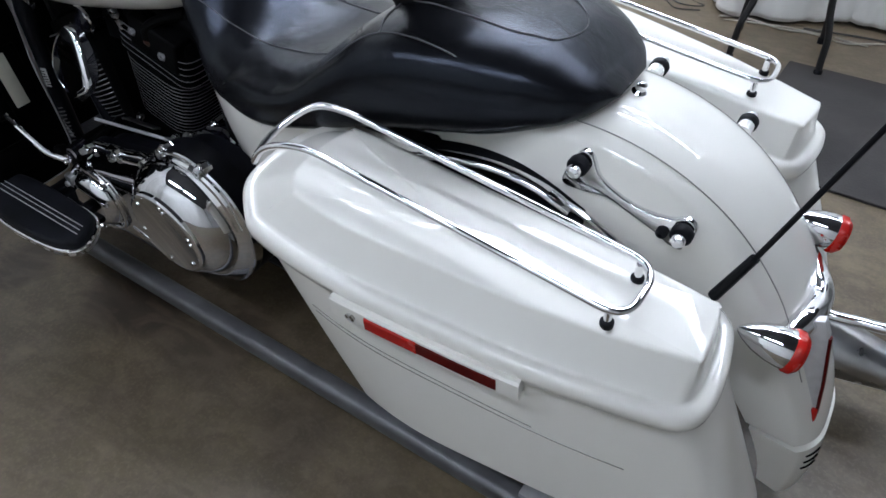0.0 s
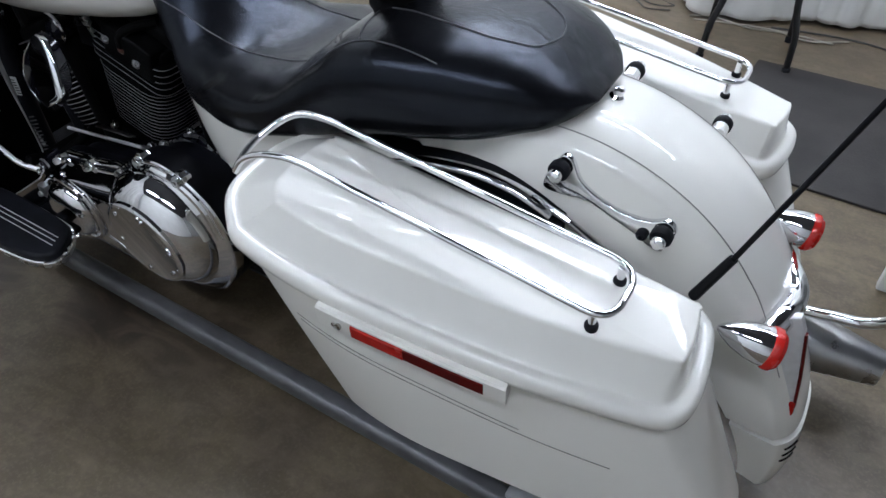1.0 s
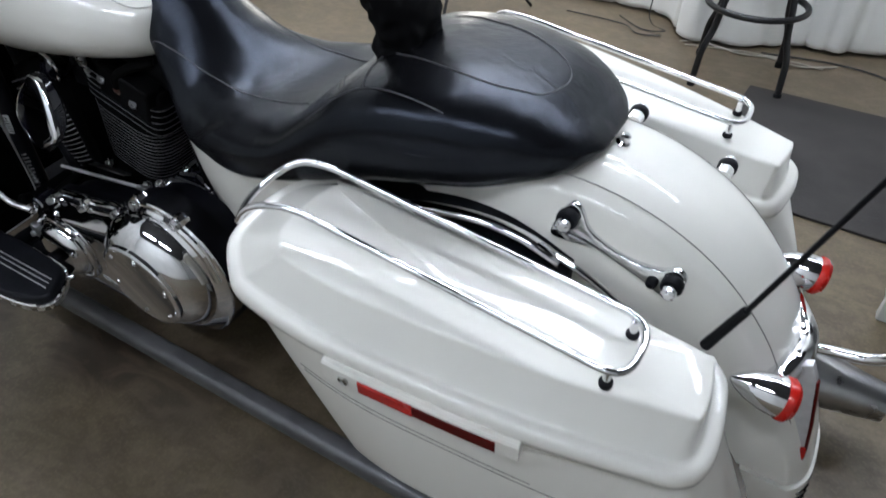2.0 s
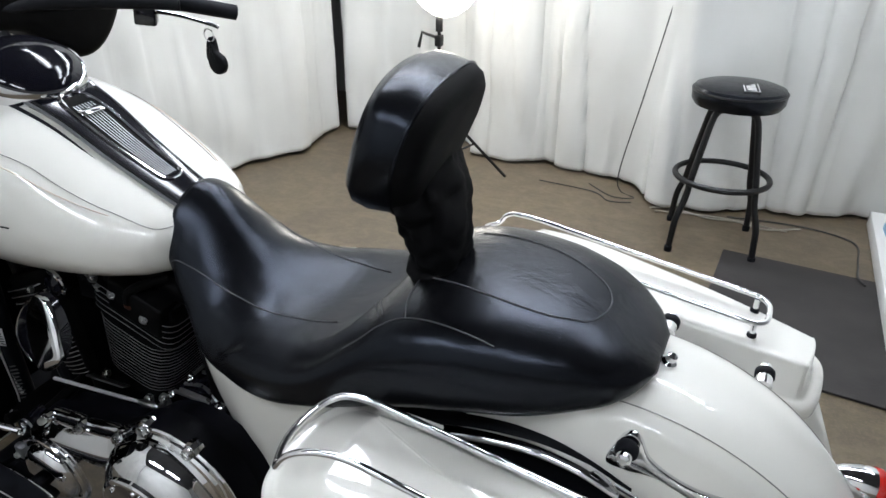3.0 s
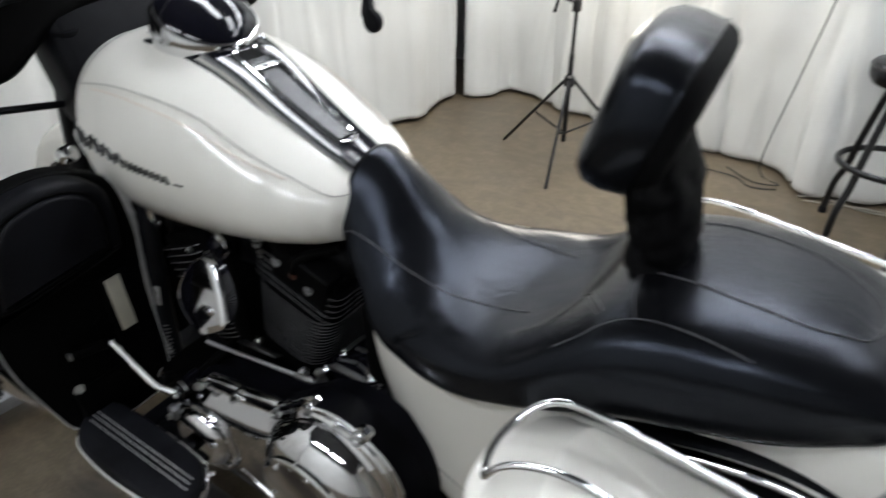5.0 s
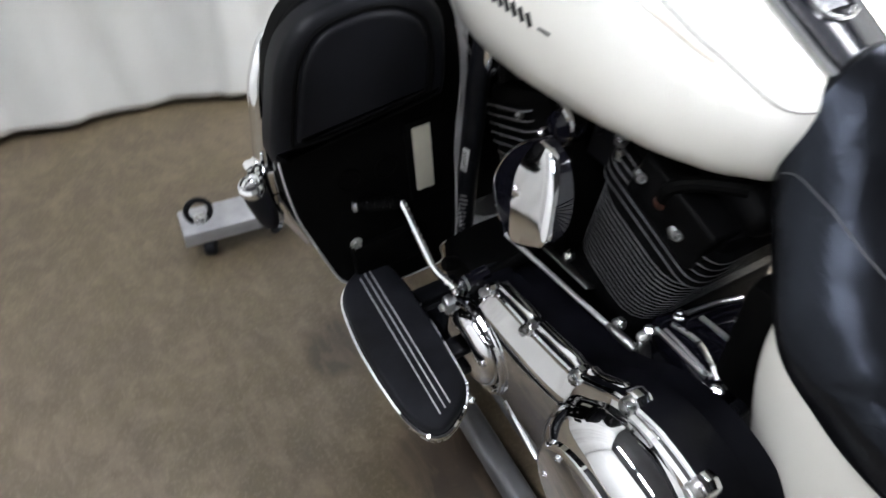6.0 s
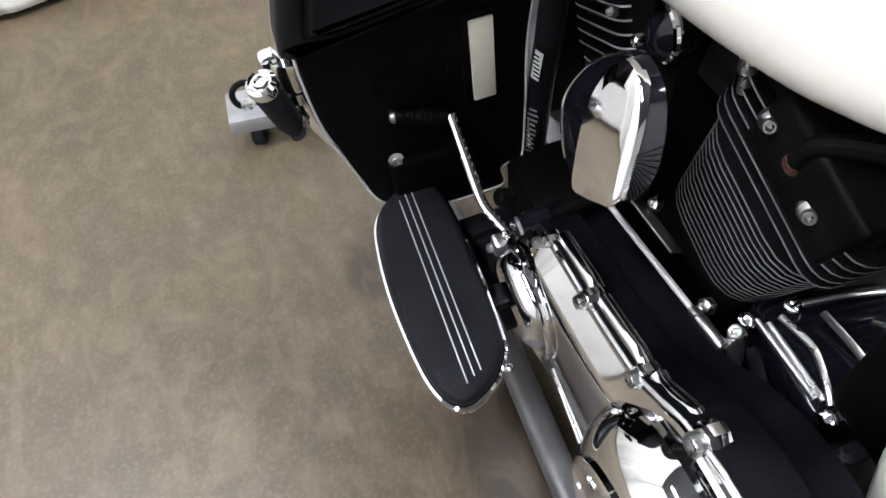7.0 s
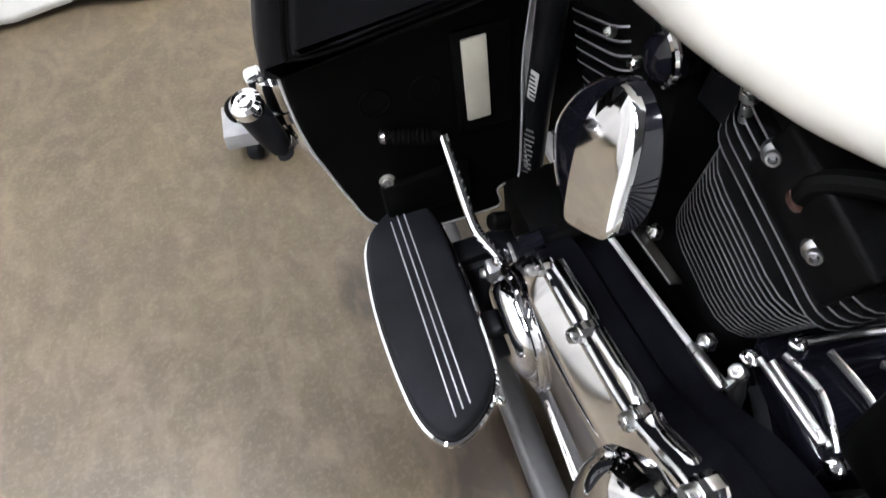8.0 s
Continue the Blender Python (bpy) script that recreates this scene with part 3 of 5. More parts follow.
# rider backrest: pad on a sleeved post
PADM = pose(-0.338, 0.012, 0.955) @ pose(0, 0, 0, 0, 19, 6)
pad_out = smooth_outline([(-0.040, -0.100), (0.040, -0.100), (0.094, -0.086), (0.126, -0.056), (0.137, -0.018), (0.139, 0.014), (0.136, 0.040), (0.125, 0.066), (0.100, 0.086), (0.060, 0.098), (0, 0.102), (-0.060, 0.098), (-0.100, 0.086), (-0.125, 0.066), (-0.136, 0.040), (-0.139, 0.014), (-0.137, -0.018), (-0.126, -0.056), (-0.094, -0.086)], 5)


def pad_taper(h, v):
    """The rear half narrows towards the post."""
    return 1 - 0.36 * max(0.0, 0.01 - v) / 0.10 * min(1.0, max(0.0, (h + 0.03) / 0.06))


def pad_ring(h, inset, bow):
    return [PADM @ Vector((h + bow * (1 - (u / 0.15) ** 2), u * pad_taper(h, v) * (1 - inset / 0.15), v * (1 - inset / 0.125))) for u, v in pad_out]


backrest = part("backrest", loft([pad_ring(0.033, 0.05, 0.0), pad_ring(0.031, 0.020, 0.0), pad_ring(0.023, 0.007, 0), pad_ring(0.010, 0.0, 0), pad_ring(-0.02, 0.0, -0.0), pad_ring(-0.038, 0.004, -0.004), pad_ring(-0.050, 0.016, -0.008), pad_ring(-0.056, 0.04, -0.012), pad_ring(-0.058, 0.09, -0.012)]), LEATHER, bike, "padded black vinyl rider backrest on a sleeved post", 50)
part("piping", tube([PADM @ Vector((0.010, u * pad_taper(0.010, v) * 0.998, v * 0.998)) for u, v in pad_out], 0.0025, 8, True), LEATHER, backrest)
part("rear_panel", loft([pad_ring(0.013, 0.0005, 0), pad_ring(0.026, 0.0062, 0), pad_ring(0.034, 0.018, 0), pad_ring(0.0365, 0.04, 0), pad_ring(0.038, 0.10, 0)]), CLOTH, backrest, "matt black cloth rear panel", 50)
sleeve = []
for k, z in enumerate(np.linspace(0.70, 0.925, 44)):
    cx = -0.325 - 0.022 * max(0, (z - 0.80) / 0.125)
    wy = 0.055 + 0.030 * max(0, (z - 0.82) / 0.1) + 0.012 * max(0, (0.78 - z) / 0.04)
    ring = []
    for j in range(44):
        a = 2 * math.pi * j / 44
        wob = 1.08 + 0.30 * noise.noise((math.cos(a) * 1.6, math.sin(a) * 1.6, z * 26)) + 0.16 * noise.noise((math.cos(a) * 3.5, math.sin(a) * 3.5, z * 60))
        ring.append((cx + 0.014 + 0.037 * wob * (1 - 0.45 * max(0, (z - 0.87) / 0.055)) * math.cos(a), wy * wob * math.sin(a), z))
    sleeve.append(ring)
part("post_sleeve", loft(sleeve), CLOTH, backrest, "wrinkled black cloth sleeve", 70)
part("seat_bolt", join(lathe([(0.011, 0), (0.011, 0.006), (0.007, 0.010), (0.007, 0.018), (0.003, 0.021)], (0.025, -0.003, 0.692), (0.25, 0, 1)), box((0.04, 0.026, 0.004), pose(0.015, -0.003, 0.694, 0, 12, 0), 0.001)), CHROME, bike, "chrome seat bolt and tab")

# rear fender
FX, FZ = -0.02, 0.335


def fender_ring(a, r, w, wall, crown=0.032):
    """A section of the rear fender at the angle a from straight up, to the rear."""
    out = []
    dx, dz = math.sin(a), math.cos(a)
    for y, d in [(w * s, -crown * abs(s) ** 3.2) for s in np.linspace(-1, 1, 25)]:
        out.append((FX + dx * (r + d), y, FZ + dz * (r + d)))
    for s in (1, 0.75, -0.75, -1):
        out.append((FX + dx * (r - wall), w * s * (1.06 if abs(s) == 1 else 1), FZ + dz * (r - wall)))
    return out


fr = curve([-1.3, -0.6, 0.0, 0.6, 1.0, 1.4, 1.8, 2.05], [0.37, 0.366, 0.366, 0.365, 0.366, 0.382, 0.450, 0.496])
fw = curve([-1.3, -0.6, 0.0, 0.6, 1.0, 1.4, 1.8, 2.05], [0.112, 0.112, 0.110, 0.106, 0.102, 0.098, 0.092, 0.080])
fwall = curve([-1.3, -0.6, 0.0, 0.6, 1.0, 1.4, 1.8, 2.05], [0.16, 0.16, 0.16, 0.16, 0.15, 0.13, 0.10, 0.07])
part("rear_fender", loft([fender_ring(a, fr(a), fw(a), fwall(a)) for a in np.linspace(-1.2, 1.75, 66)]), WHITE, bike, "pearl white rear fender", 50)
part("fender_tip", loft([fender_ring(a, fr(a) + 0.004, fw(a) + 0.003, fwall(a)) for a in np.linspace(1.765, 2.05, 16)]), WHITE, bike, "pearl white fender tip with three dark bars", 50)
for s in (-1, 1):
    part("fender_seam", tube([(FX + math.sin(a) * (fr(a) - 0.032 * 0.77**3.2 + 0.0003), s * fw(a) * 0.77, FZ + math.cos(a) * (fr(a) - 0.032 * 0.77**3.2 + 0.0003)) for a in np.linspace(0.0, 1.45, 40)], 0.0009, 6), STRIPE, bike)
for k in range(3):
    a = 1.80 + 0.036 * k
    part("tip_bar", tube([(FX + math.sin(a) * (fr(a) + 0.004 - 0.032 * (abs(y) / (fw(a) + 0.003)) ** 3.2), y, FZ + math.cos(a) * (fr(a) + 0.004 - 0.032 * (abs(y) / (fw(a) + 0.003)) ** 3.2)) for y in (-0.080, -0.072, -0.062, -0.050)], 0.0026, 6, flat=0.4), DEEP, bike)

# rear wheel in the fender
wheel = part("rear_wheel", lathe([(0.20, -0.055), (0.215, -0.07), (0.27, -0.085), (0.305, -0.07), (0.318, -0.03), (0.32, 0), (0.318, 0.03), (0.305, 0.07), (0.27, 0.085), (0.215, 0.07), (0.20, 0.055)], (FX, 0, 0.345), (0, 1, 0), 48), RUBBER, bike, "black rear tyre")
part("rim", lathe([(0.02, -0.05), (0.06, -0.05), (0.19, -0.04), (0.205, -0.06), (0.205, 0.06), (0.19, 0.04), (0.06, 0.05), (0.02, 0.05)], (FX, 0, 0.345), (0, 1, 0), 32), DULL, wheel)


# saddlebags
BAG = [(-0.352, -0.398), (-0.31, -0.415), (-0.20, -0.422), (-0.06, -0.410), (0.07, -0.393), (0.19, -0.366), (0.244, -0.346), (0.264, -0.305), (0.260, -0.23), (0.242, -0.182), (0.19, -0.166), (0.0, -0.163), (-0.30, -0.163), (-0.372, -0.180), (-0.404, -0.24), (-0.400, -0.34)]
bag_line = [Vector(p) for p in smooth_outline(BAG, 14)]
bag_n = []
for i in range(len(bag_line)):
    d = (bag_line[(i + 1) % len(bag_line)] - bag_line[i - 1]).normalized()
    bag_n.append(Vector((d.y, -d.x)))


def lip_z(x):
    return 0.545 - 0.118 * (x - 0.2)


def bag_ring(inset, h, front=0.0, rear=0.0):
    """The bag's outline pulled in and raised along its sloping rim."""
    out = []
    for p, q in zip(bag_line, bag_n):
        v = p - q * inset
        u = (p.x + 0.404) / 0.667
        v.x += front * (1 - u) ** 2 - rear * u**3
        out.append((v.x, v.y, lip_z(v.x) + h - 0.25 * front * (1 - u) ** 4))
    return out


def body_point(k, i, out=0.0):
    p, q = bag_line[i], bag_n[i]
    v = p - q * (0.016 - out)
    x = 0.25 - (0.25 - v.x) * (1 - 0.195 * k**1.1)
    y = -0.28 + (v.y + 0.28) * (1 - 0.08 * k**1.4)
    z = (lip_z(v.x) - 0.012) * (1 - k) + (0.275 - 0.02 * x) * k
    u = (v.x + 0.4) / 0.667
    return (x + 0.06 * k * u + 0.065 * k * max(0, u) ** 3, y, z)


LID_STEPS = [(0.030, -0.030, 0, 0), (0.008, -0.026, 0, 0), (0.001, -0.018, 0, 0), (0.0, -0.008, 0, 0), (0.002, 0.002, 0, 0), (0.008, 0.007, 0, 0), (0.015, 0.006, 0, 0), (0.019, 0.006, 0, 0), (0.022, 0.009, 0.002, -0.001), (0.030, 0.021, 0.012, -0.006), (0.039, 0.037, 0.026, -0.013), (0.048, 0.0535, 0.040, -0.020), (0.0495, 0.0560, 0.042, -0.021), (0.0520, 0.0578, 0.045, -0.0225), (0.056, 0.0588, 0.048, -0.024)]


def lid_top(x):
    return lip_z(x) + 0.064


def saddlebag(side):
    g = (lambda geo: geo) if side < 0 else mirrored
    bag = new("saddlebag")
    bag.parent = bike
    n = len(bag_line)
    tagged(bag, "hard pearl white saddlebag with chrome lid rail")
    part("body", g(loft([[body_point(k, i) for i in range(n)] for k in (0, 0.05, 0.15, 0.3, 0.45, 0.6, 0.75, 0.88, 0.96, 1.0)])), WHITE, bag, "", 50)
    lid = [bag_ring(*s) for s in LID_STEPS]
    for k, h in ((0.9, 0.0006), (0.6, 0.0016), (0.3, 0.002), (0.03, 0.0021)):
        lid.append([(-0.08 + (x + 0.08) * k, -0.298 + (y + 0.298) * k, lip_z(-0.08 + (x + 0.08) * k) + 0.0605 + h - (0.0605 - (z - lip_z(x))) * k) for x, y, z in lid[14]])
    part("lid", g(loft(lid)), WHITE, bag, "pearl white lid with a rounded rim", 60)
    # rail
    rz = lambda x: lid_top(x) + 0.024
    loop = bent([(0.155, -0.327, rz(0.152)), (-0.29, -0.322, rz(-0.29) + 0.004), (-0.352, -0.338, rz(-0.36) - 0.014), (-0.372, -0.350, rz(-0.37) - 0.052), (-0.385, -0.30, rz(-0.37) - 0.036), (-0.352, -0.238, rz(-0.35) - 0.006), (-0.30, -0.230, rz(-0.30) + 0.002), (0.155, -0.238, rz(0.152))], 0.035, 8, True)
    part("lid_rail", g(tube(loop, 0.0048, 12, True)), CHROME, bag, "bright chrome lid rail")
    for x, y in ((0.133, -0.321), (0.136, -0.243)):
        z = lid_top(x)
        stud = part("rail_stud", g(lathe([(0.0048, -0.004), (0.0048, 0.022)], (x, y, z), (0, 0, 1), 12)), CHROME, bag)
        part("stud_foot", g(lathe([(0.008, -0.012), (0.008, 0.001), (0.006, 0.003)], (x, y, z), (0, 0, 1), 14)), RUBBER, stud)
    # latch bar with reflector
    i0 = [i for i in range(n) if bag_line[i].y < -0.376 and -0.19 < bag_line[i].x < 0.085]
    i0.sort(key=lambda i: bag_line[i].x)

    def along(h0, h1, out0, out1, lo, hi):
        ids = [i for i in i0 if lo <= bag_line[i].x <= hi]
        rings = []
        for i in ids:
            p, q = bag_line[i], bag_n[i]
            z = lip_z(p.x)
            rings.append([(*(p + q * o), z + h) for o, h in ((out0, h0), (out1 - 0.003, h0), (out1, h0 - 0.003), (out1, h1 + 0.003), (out1 - 0.003, h1), (out0, h1))])
        return loft(rings)

    latch = part("latch_bar", g(along(-0.014, -0.048, -0.012, 0.009, -0.182, 0.072)), WHITE, bag, "white latch bar with a red reflector")
    part("reflector", g(along(-0.019, -0.043, 0.0, 0.0112, -0.135, -0.056)), RED, latch, "bright red reflector")
    part("reflector", g(along(-0.019, -0.043, 0.0, 0.0104, -0.085, 0.048)), DARKRED, latch, "dark red reflector")
    i = min(i0, key=lambda i: abs(bag_line[i].x + 0.156))
    part("lock", g(lathe([(0.007, 0), (0.007, 0.004), (0.004, 0.005), (0.001, 0.003)], (*(bag_line[i] + bag_n[i] * 0.008), lip_z(bag_line[i].x) - 0.032), (0, -1, 0), 14)), STEEL, latch)
    # pinstripes along the side
    ids = [i for i in range(n) if bag_line[i].y < -0.336 and -0.30 < bag_line[i].x < 0.155]
    ids.sort(key=lambda i: bag_line[i].x)
    for k, end in ((0.35, 0.05), (0.385, 0.155)):
        part("pinstripe", g(tube([body_point(k + 0.10 * (bag_line[i].x + 0.30) / 0.455, i, 0.0006) for i in ids if bag_line[i].x < end], 0.0008, 6)), STRIPE, bag)
    return bag


saddlebag(-1)
saddlebag(1).matrix_basis = pose(-0.009, 0.03, -0.037) @ pose(0, 0.24, 0.6, -1.8, 0.9, -1.1) @ pose(0, -0.24, -0.6)

# docking posts and the chrome arm between them
for s in (-1, 1):
    for x, z in ((0.007, 0.657), (0.152, 0.606)):
        post = part("docking_post", lathe([(0.012, -0.012), (0.012, 0.008), (0.0065, 0.010), (0.0065, 0.024), (0.0085, 0.026), (0.0098, 0.031), (0.0092, 0.037), (0.005, 0.040)], (x, s * 0.120, z), (0, s, 0), 20), CHROME, bike, "chrome docking post")
        part("grommet", lathe([(0.0125, 0), (0.0145, 0.003), (0.0145, 0.012), (0.0125, 0.015)], (x, s * 0.131, z), (0, s, 0), 20), RUBBER, post)
arm_out = smooth_outline([(0.004, 0.672), (0.020, 0.668), (0.034, 0.640), (0.063, 0.621), (0.097, 0.611), (0.130, 0.612), (0.152, 0.622), (0.166, 0.610), (0.160, 0.584), (0.140, 0.570), (0.118, 0.582), (0.080, 0.598), (0.044, 0.611), (0.010, 0.608), (-0.018, 0.612), (-0.012, 0.642)], 6)
part("docking_arm", slab(arm_out, LEFT(-0.120), 0.008, 0.003), CHROME, bike, "curved chrome docking arm")
part("docking_strut", tube(spline([(-0.32, -0.158, 0.575), (-0.25, -0.156, 0.592), (-0.18, -0.155, 0.611), (-0.11, -0.154, 0.620), (-0.05, -0.153, 0.614), (-0.012, -0.152, 0.600), (0.004, -0.148, 0.588)], 8), 0.0115, 12, flat=0.6), CHROME, bike, "flattened chrome docking strut")
part("docking_strut", tube(spline([(-0.03, -0.146, 0.602), (0.03, -0.148, 0.586), (0.09, -0.150, 0.556), (0.15, -0.150, 0.518), (0.21, -0.150, 0.465)], 8), 0.005, 10), CHROME, bike)
rail_z = curve([-0.40, -0.25, -0.13, -0.08, -0.03, 0.02], [0.590, 0.604, 0.622, 0.618, 0.603, 0.580])
part("frame_rail", loft([[(x, y, rail_z(x) + h) for y, h in ((-0.150, -0.060), (-0.150, -0.016), (-0.145, -0.010), (-0.124, -0.002), (-0.116, 0.0), (-0.106, -0.006), (-0.106, -0.060))] for x in np.linspace(-0.40, 0.02, 30)]), BLACK, bike)
part("frame_rail", box((0.50, 0.03, 0.06), pose(-0.14, 0.140, 0.575, 0, 0, 0), 0.01), BLACK, bike)
part("arm_bolt", bolt((0.126, -0.128, 0.590), (0, -1, 0), 0.008), RUBBER, bike)

# antenna
part("antenna", join(tube([(0.212, -0.160, 0.548), (0.240, -0.160, 0.63)], [0.0075, 0.006]), tube([(0.240, -0.160, 0.628), (0.455, -0.16, 1.36)], [0.0035, 0.002])), BLACK, bike, "black whip antenna with a thick rubber foot")

# rear lamps: bar, two bullet lamps, plate holder
part("lamp_bar", tube(spline([(0.282, -0.160, 0.498), (0.306, -0.115, 0.478), (0.322, -0.07, 0.480), (0.327, -0.03, 0.474), (0.322, 0.0, 0.476), (0.308, 0.03, 0.479), (0.288, 0.055, 0.490)], 8), [0.013 + 0.007 * math.sin(math.pi * k / 48) for k in range(49)], 14), CHROME, bike, "curved chrome lamp bar")
for y in (-0.176, 0.066):
    lampb = part("bullet_lamp", lathe([(0.003, 0), (0.010, 0.008), (0.018, 0.022), (0.024, 0.040), (0.0265, 0.054), (0.0265, 0.062)], (0.252, y, 0.528 + 0.05 * min(0, -y)), (0.97, 0.16, -0.20), 28), CHROME, bike, "chrome bullet lamp with red lens")
    part("lens", lathe([(0.0265, 0.0), (0.0285, 0.003), (0.0285, 0.010), (0.024, 0.016), (0.011, 0.019), (0.002, 0.019)], Vector((0.252, y, 0.528 + 0.05 * min(0, -y))) + Vector((0.97, 0.16, -0.20)).normalized() * 0.061, (0.97, 0.16, -0.20), 28), RED, lampb, "red lens")
plate = part("plate_bracket", slab([(0.313, 0.483), (0.342, 0.500), (0.355, 0.474), (0.375, 0.385), (0.390, 0.306), (0.381, 0.300), (0.370, 0.344), (0.341, 0.397)], LEFT(-0.072), 0.012, 0.003), PALEMETAL, bike, "pale metal plate bracket edged in red")
part("red_edge", tube([(0.356, -0.080, 0.472), (0.376, -0.080, 0.385), (0.388, -0.080, 0.320)], 0.0042, 8, flat=0.7), DARKRED, plate, "red edge strip")
part("red_tip", slab(smooth_outline([(0.379, 0.300), (0.391, 0.304), (0.387, 0.330), (0.376, 0.326)], 5), LEFT(-0.080), 0.008, 0.003), RED, plate, "small red reflector")
part("dark_edge", tube([(0.342, -0.080, 0.395), (0.371, -0.080, 0.343), (0.379, -0.080, 0.318)], 0.005, 8, flat=0.7), DEEP, plate)

# silencers
part("silencer", tube([(-0.29, -0.24, 0.145), (-0.25, -0.245, 0.145), (-0.18, -0.25, 0.145), (0.10, -0.26, 0.165), (0.13, -0.262, 0.17), (0.16, -0.262, 0.172)], [0.025, 0.03, 0.05, 0.052, 0.046, 0.036], 24), SATIN, bike, "long satin silver silencer with tapered tip")
part("silencer", tube([(-0.55, 0.24, 0.13), (-0.45, 0.245, 0.125), (-0.38, 0.25, 0.12), (0.40, 0.262, 0.102), (0.43, 0.262, 0.101), (0.545, 0.262, 0.098), (0.540, 0.262, 0.098), (0.50, 0.262, 0.099)], [0.025, 0.03, 0.052, 0.058, 0.056, 0.036, 0.031, 0.031], 24), SATIN, bike, "long satin silver silencer with tapered tip")
part("rear_guard_bar", tube(spline([(0.10, 0.262, 0.30), (0.25, 0.262, 0.19), (0.36, 0.262, 0.176), (0.435, 0.262, 0.188), (0.48, 0.262, 0.198), (0.515, 0.262, 0.228), (0.53, 0.262, 0.29), (0.50, 0.25, 0.34)], 8), 0.0115, 12), CHROME, bike, "bent chrome guard bar")

# white side cover
cover_x = curve([0.27, 0.31, 0.37, 0.43, 0.525, 0.60, 0.67], [-0.580, -0.608, -0.638, -0.660, -0.687, -0.694, -0.690])


def cover_point(u, z, out=0.0):
    x = cover_x(z) + (-0.235 - cover_x(z)) * u
    y = 0.150 + 0.046 * min(1.0, u / 0.22) ** 0.55 - 0.02 * max(0, (z - 0.56) / 0.11) ** 2 - 0.03 * max(0, (0.33 - z) / 0.06) ** 2 + out
    return Vector((x, -y, z))


us, zs = [0, 0.01, 0.03, 0.06, 0.1, 0.15, 0.2, 0.26, 0.34, 0.45, 0.6, 0.8, 1.0], np.linspace(0.27, 0.61, 28)
V = [cover_point(u, z) for z in zs for u in us] + [cover_point(u, z) + Vector((0.006 * (u < 0.05), 0.012 + 0.02 * min(1, u / 0.1), 0)) for z in zs for u in us]
F = []
nu, nz = len(us), len(zs)
for i in range(nz - 1):
    for j in range(nu - 1):
        k = i * nu + j
        F += [[k, k + 1, k + nu + 1, k + nu], [nu * nz + k + nu, nu * nz + k + nu + 1, nu * nz + k + 1, nu * nz + k]]
for i in range(nz - 1):
    F += [[i * nu, (i + 1) * nu, nu * nz + (i + 1) * nu, nu * nz + i * nu]]
for s in (-1, 1):
    cover = part("side_cover", (V, F) if s < 0 else mirrored((V, F)), WHITE, bike, "pearl white side cover under the seat", 60)
    line = [cover_point(u, 0.430 - 0.16 * u - 0.1 * u * u, 0.0006) for u in np.linspace(0.08, 1.0, 30)]
    part("pinstripe", tube(line if s < 0 else [(p.x, -p.y, p.z) for p in line], 0.001, 6), STRIPE, cover)

# fuel tank
TX = [-1.385, -1.37, -1.32, -1.22, -1.12, -1.02, -0.92, -0.85, -0.80, -0.772, -0.76]
tank_w = curve(TX, [0.09, 0.135, 0.182, 0.204, 0.210, 0.203, 0.188, 0.164, 0.130, 0.096, 0.055])
tank_t = curve(TX, [0.86, 0.900, 0.932, 0.948, 0.936, 0.903, 0.848, 0.813, 0.790, 0.776, 0.766])
tank_b = curve(TX, [0.74, 0.665, 0.621, 0.604, 0.609, 0.622, 0.642, 0.654, 0.664, 0.678, 0.698])
tank = part("fuel_tank", loft([super_ring(x, tank_w(x), tank_t(x), tank_b(x), 2.35, 2.6, 0, 64, 0.92, 0.455) for x in np.linspace(TX[0], TX[-1], 80)]), WHITE, bike, "pearl white teardrop fuel tank", 60)

tank.matrix_basis = pose(0, -0.008, 0)


def tank_at(x, a, lift=0.0008):
    """A point of the tank's skin at the angle a up from its widest line, on the near side."""
    w, t, b = tank_w(x), tank_t(x), tank_b(x)
    zm = b + (t - b) * 0.455
    c, s = math.cos(a), math.sin(a)
    p = 2.35 if s >= 0 else 2.6
    return Vector((x, -w * abs(c) ** (2 / p) - lift * c, zm + (t - zm if s >= 0 else zm - b) * math.copysign(abs(s) ** (2 / p), s) + lift * s))


for s in (-1, 1):
    line = [tank_at(x, a) for x, a in zip(np.linspace(-1.30, -0.85, 40), list(np.linspace(0.62, 0.84, 28)) + list(np.linspace(0.84, 0.82, 12)))]
    hook = spline([line[-1], tank_at(-0.80, 0.72), tank_at(-0.78, 0.72), tank_at(-0.768, 0.82), tank_at(-0.76, 0.94)], 6)
    pts = [Vector((p.x, p.y * -s, p.z)) for p in line + (hook[1:] if s < 0 else [])]
    part("tank_pinstripe", tube(pts, 0.0008, 6), STRIPE, tank)
    pts = [Vector((p.x, p.y * -s, p.z)) for p in [tank_at(x, a) for x, a in zip(np.linspace(-1.25, -0.85, 40), np.linspace(0.60, 0.76, 40))]]
    part("tank_pinstripe", tube(pts, 0.0009, 6), PINK, tank)
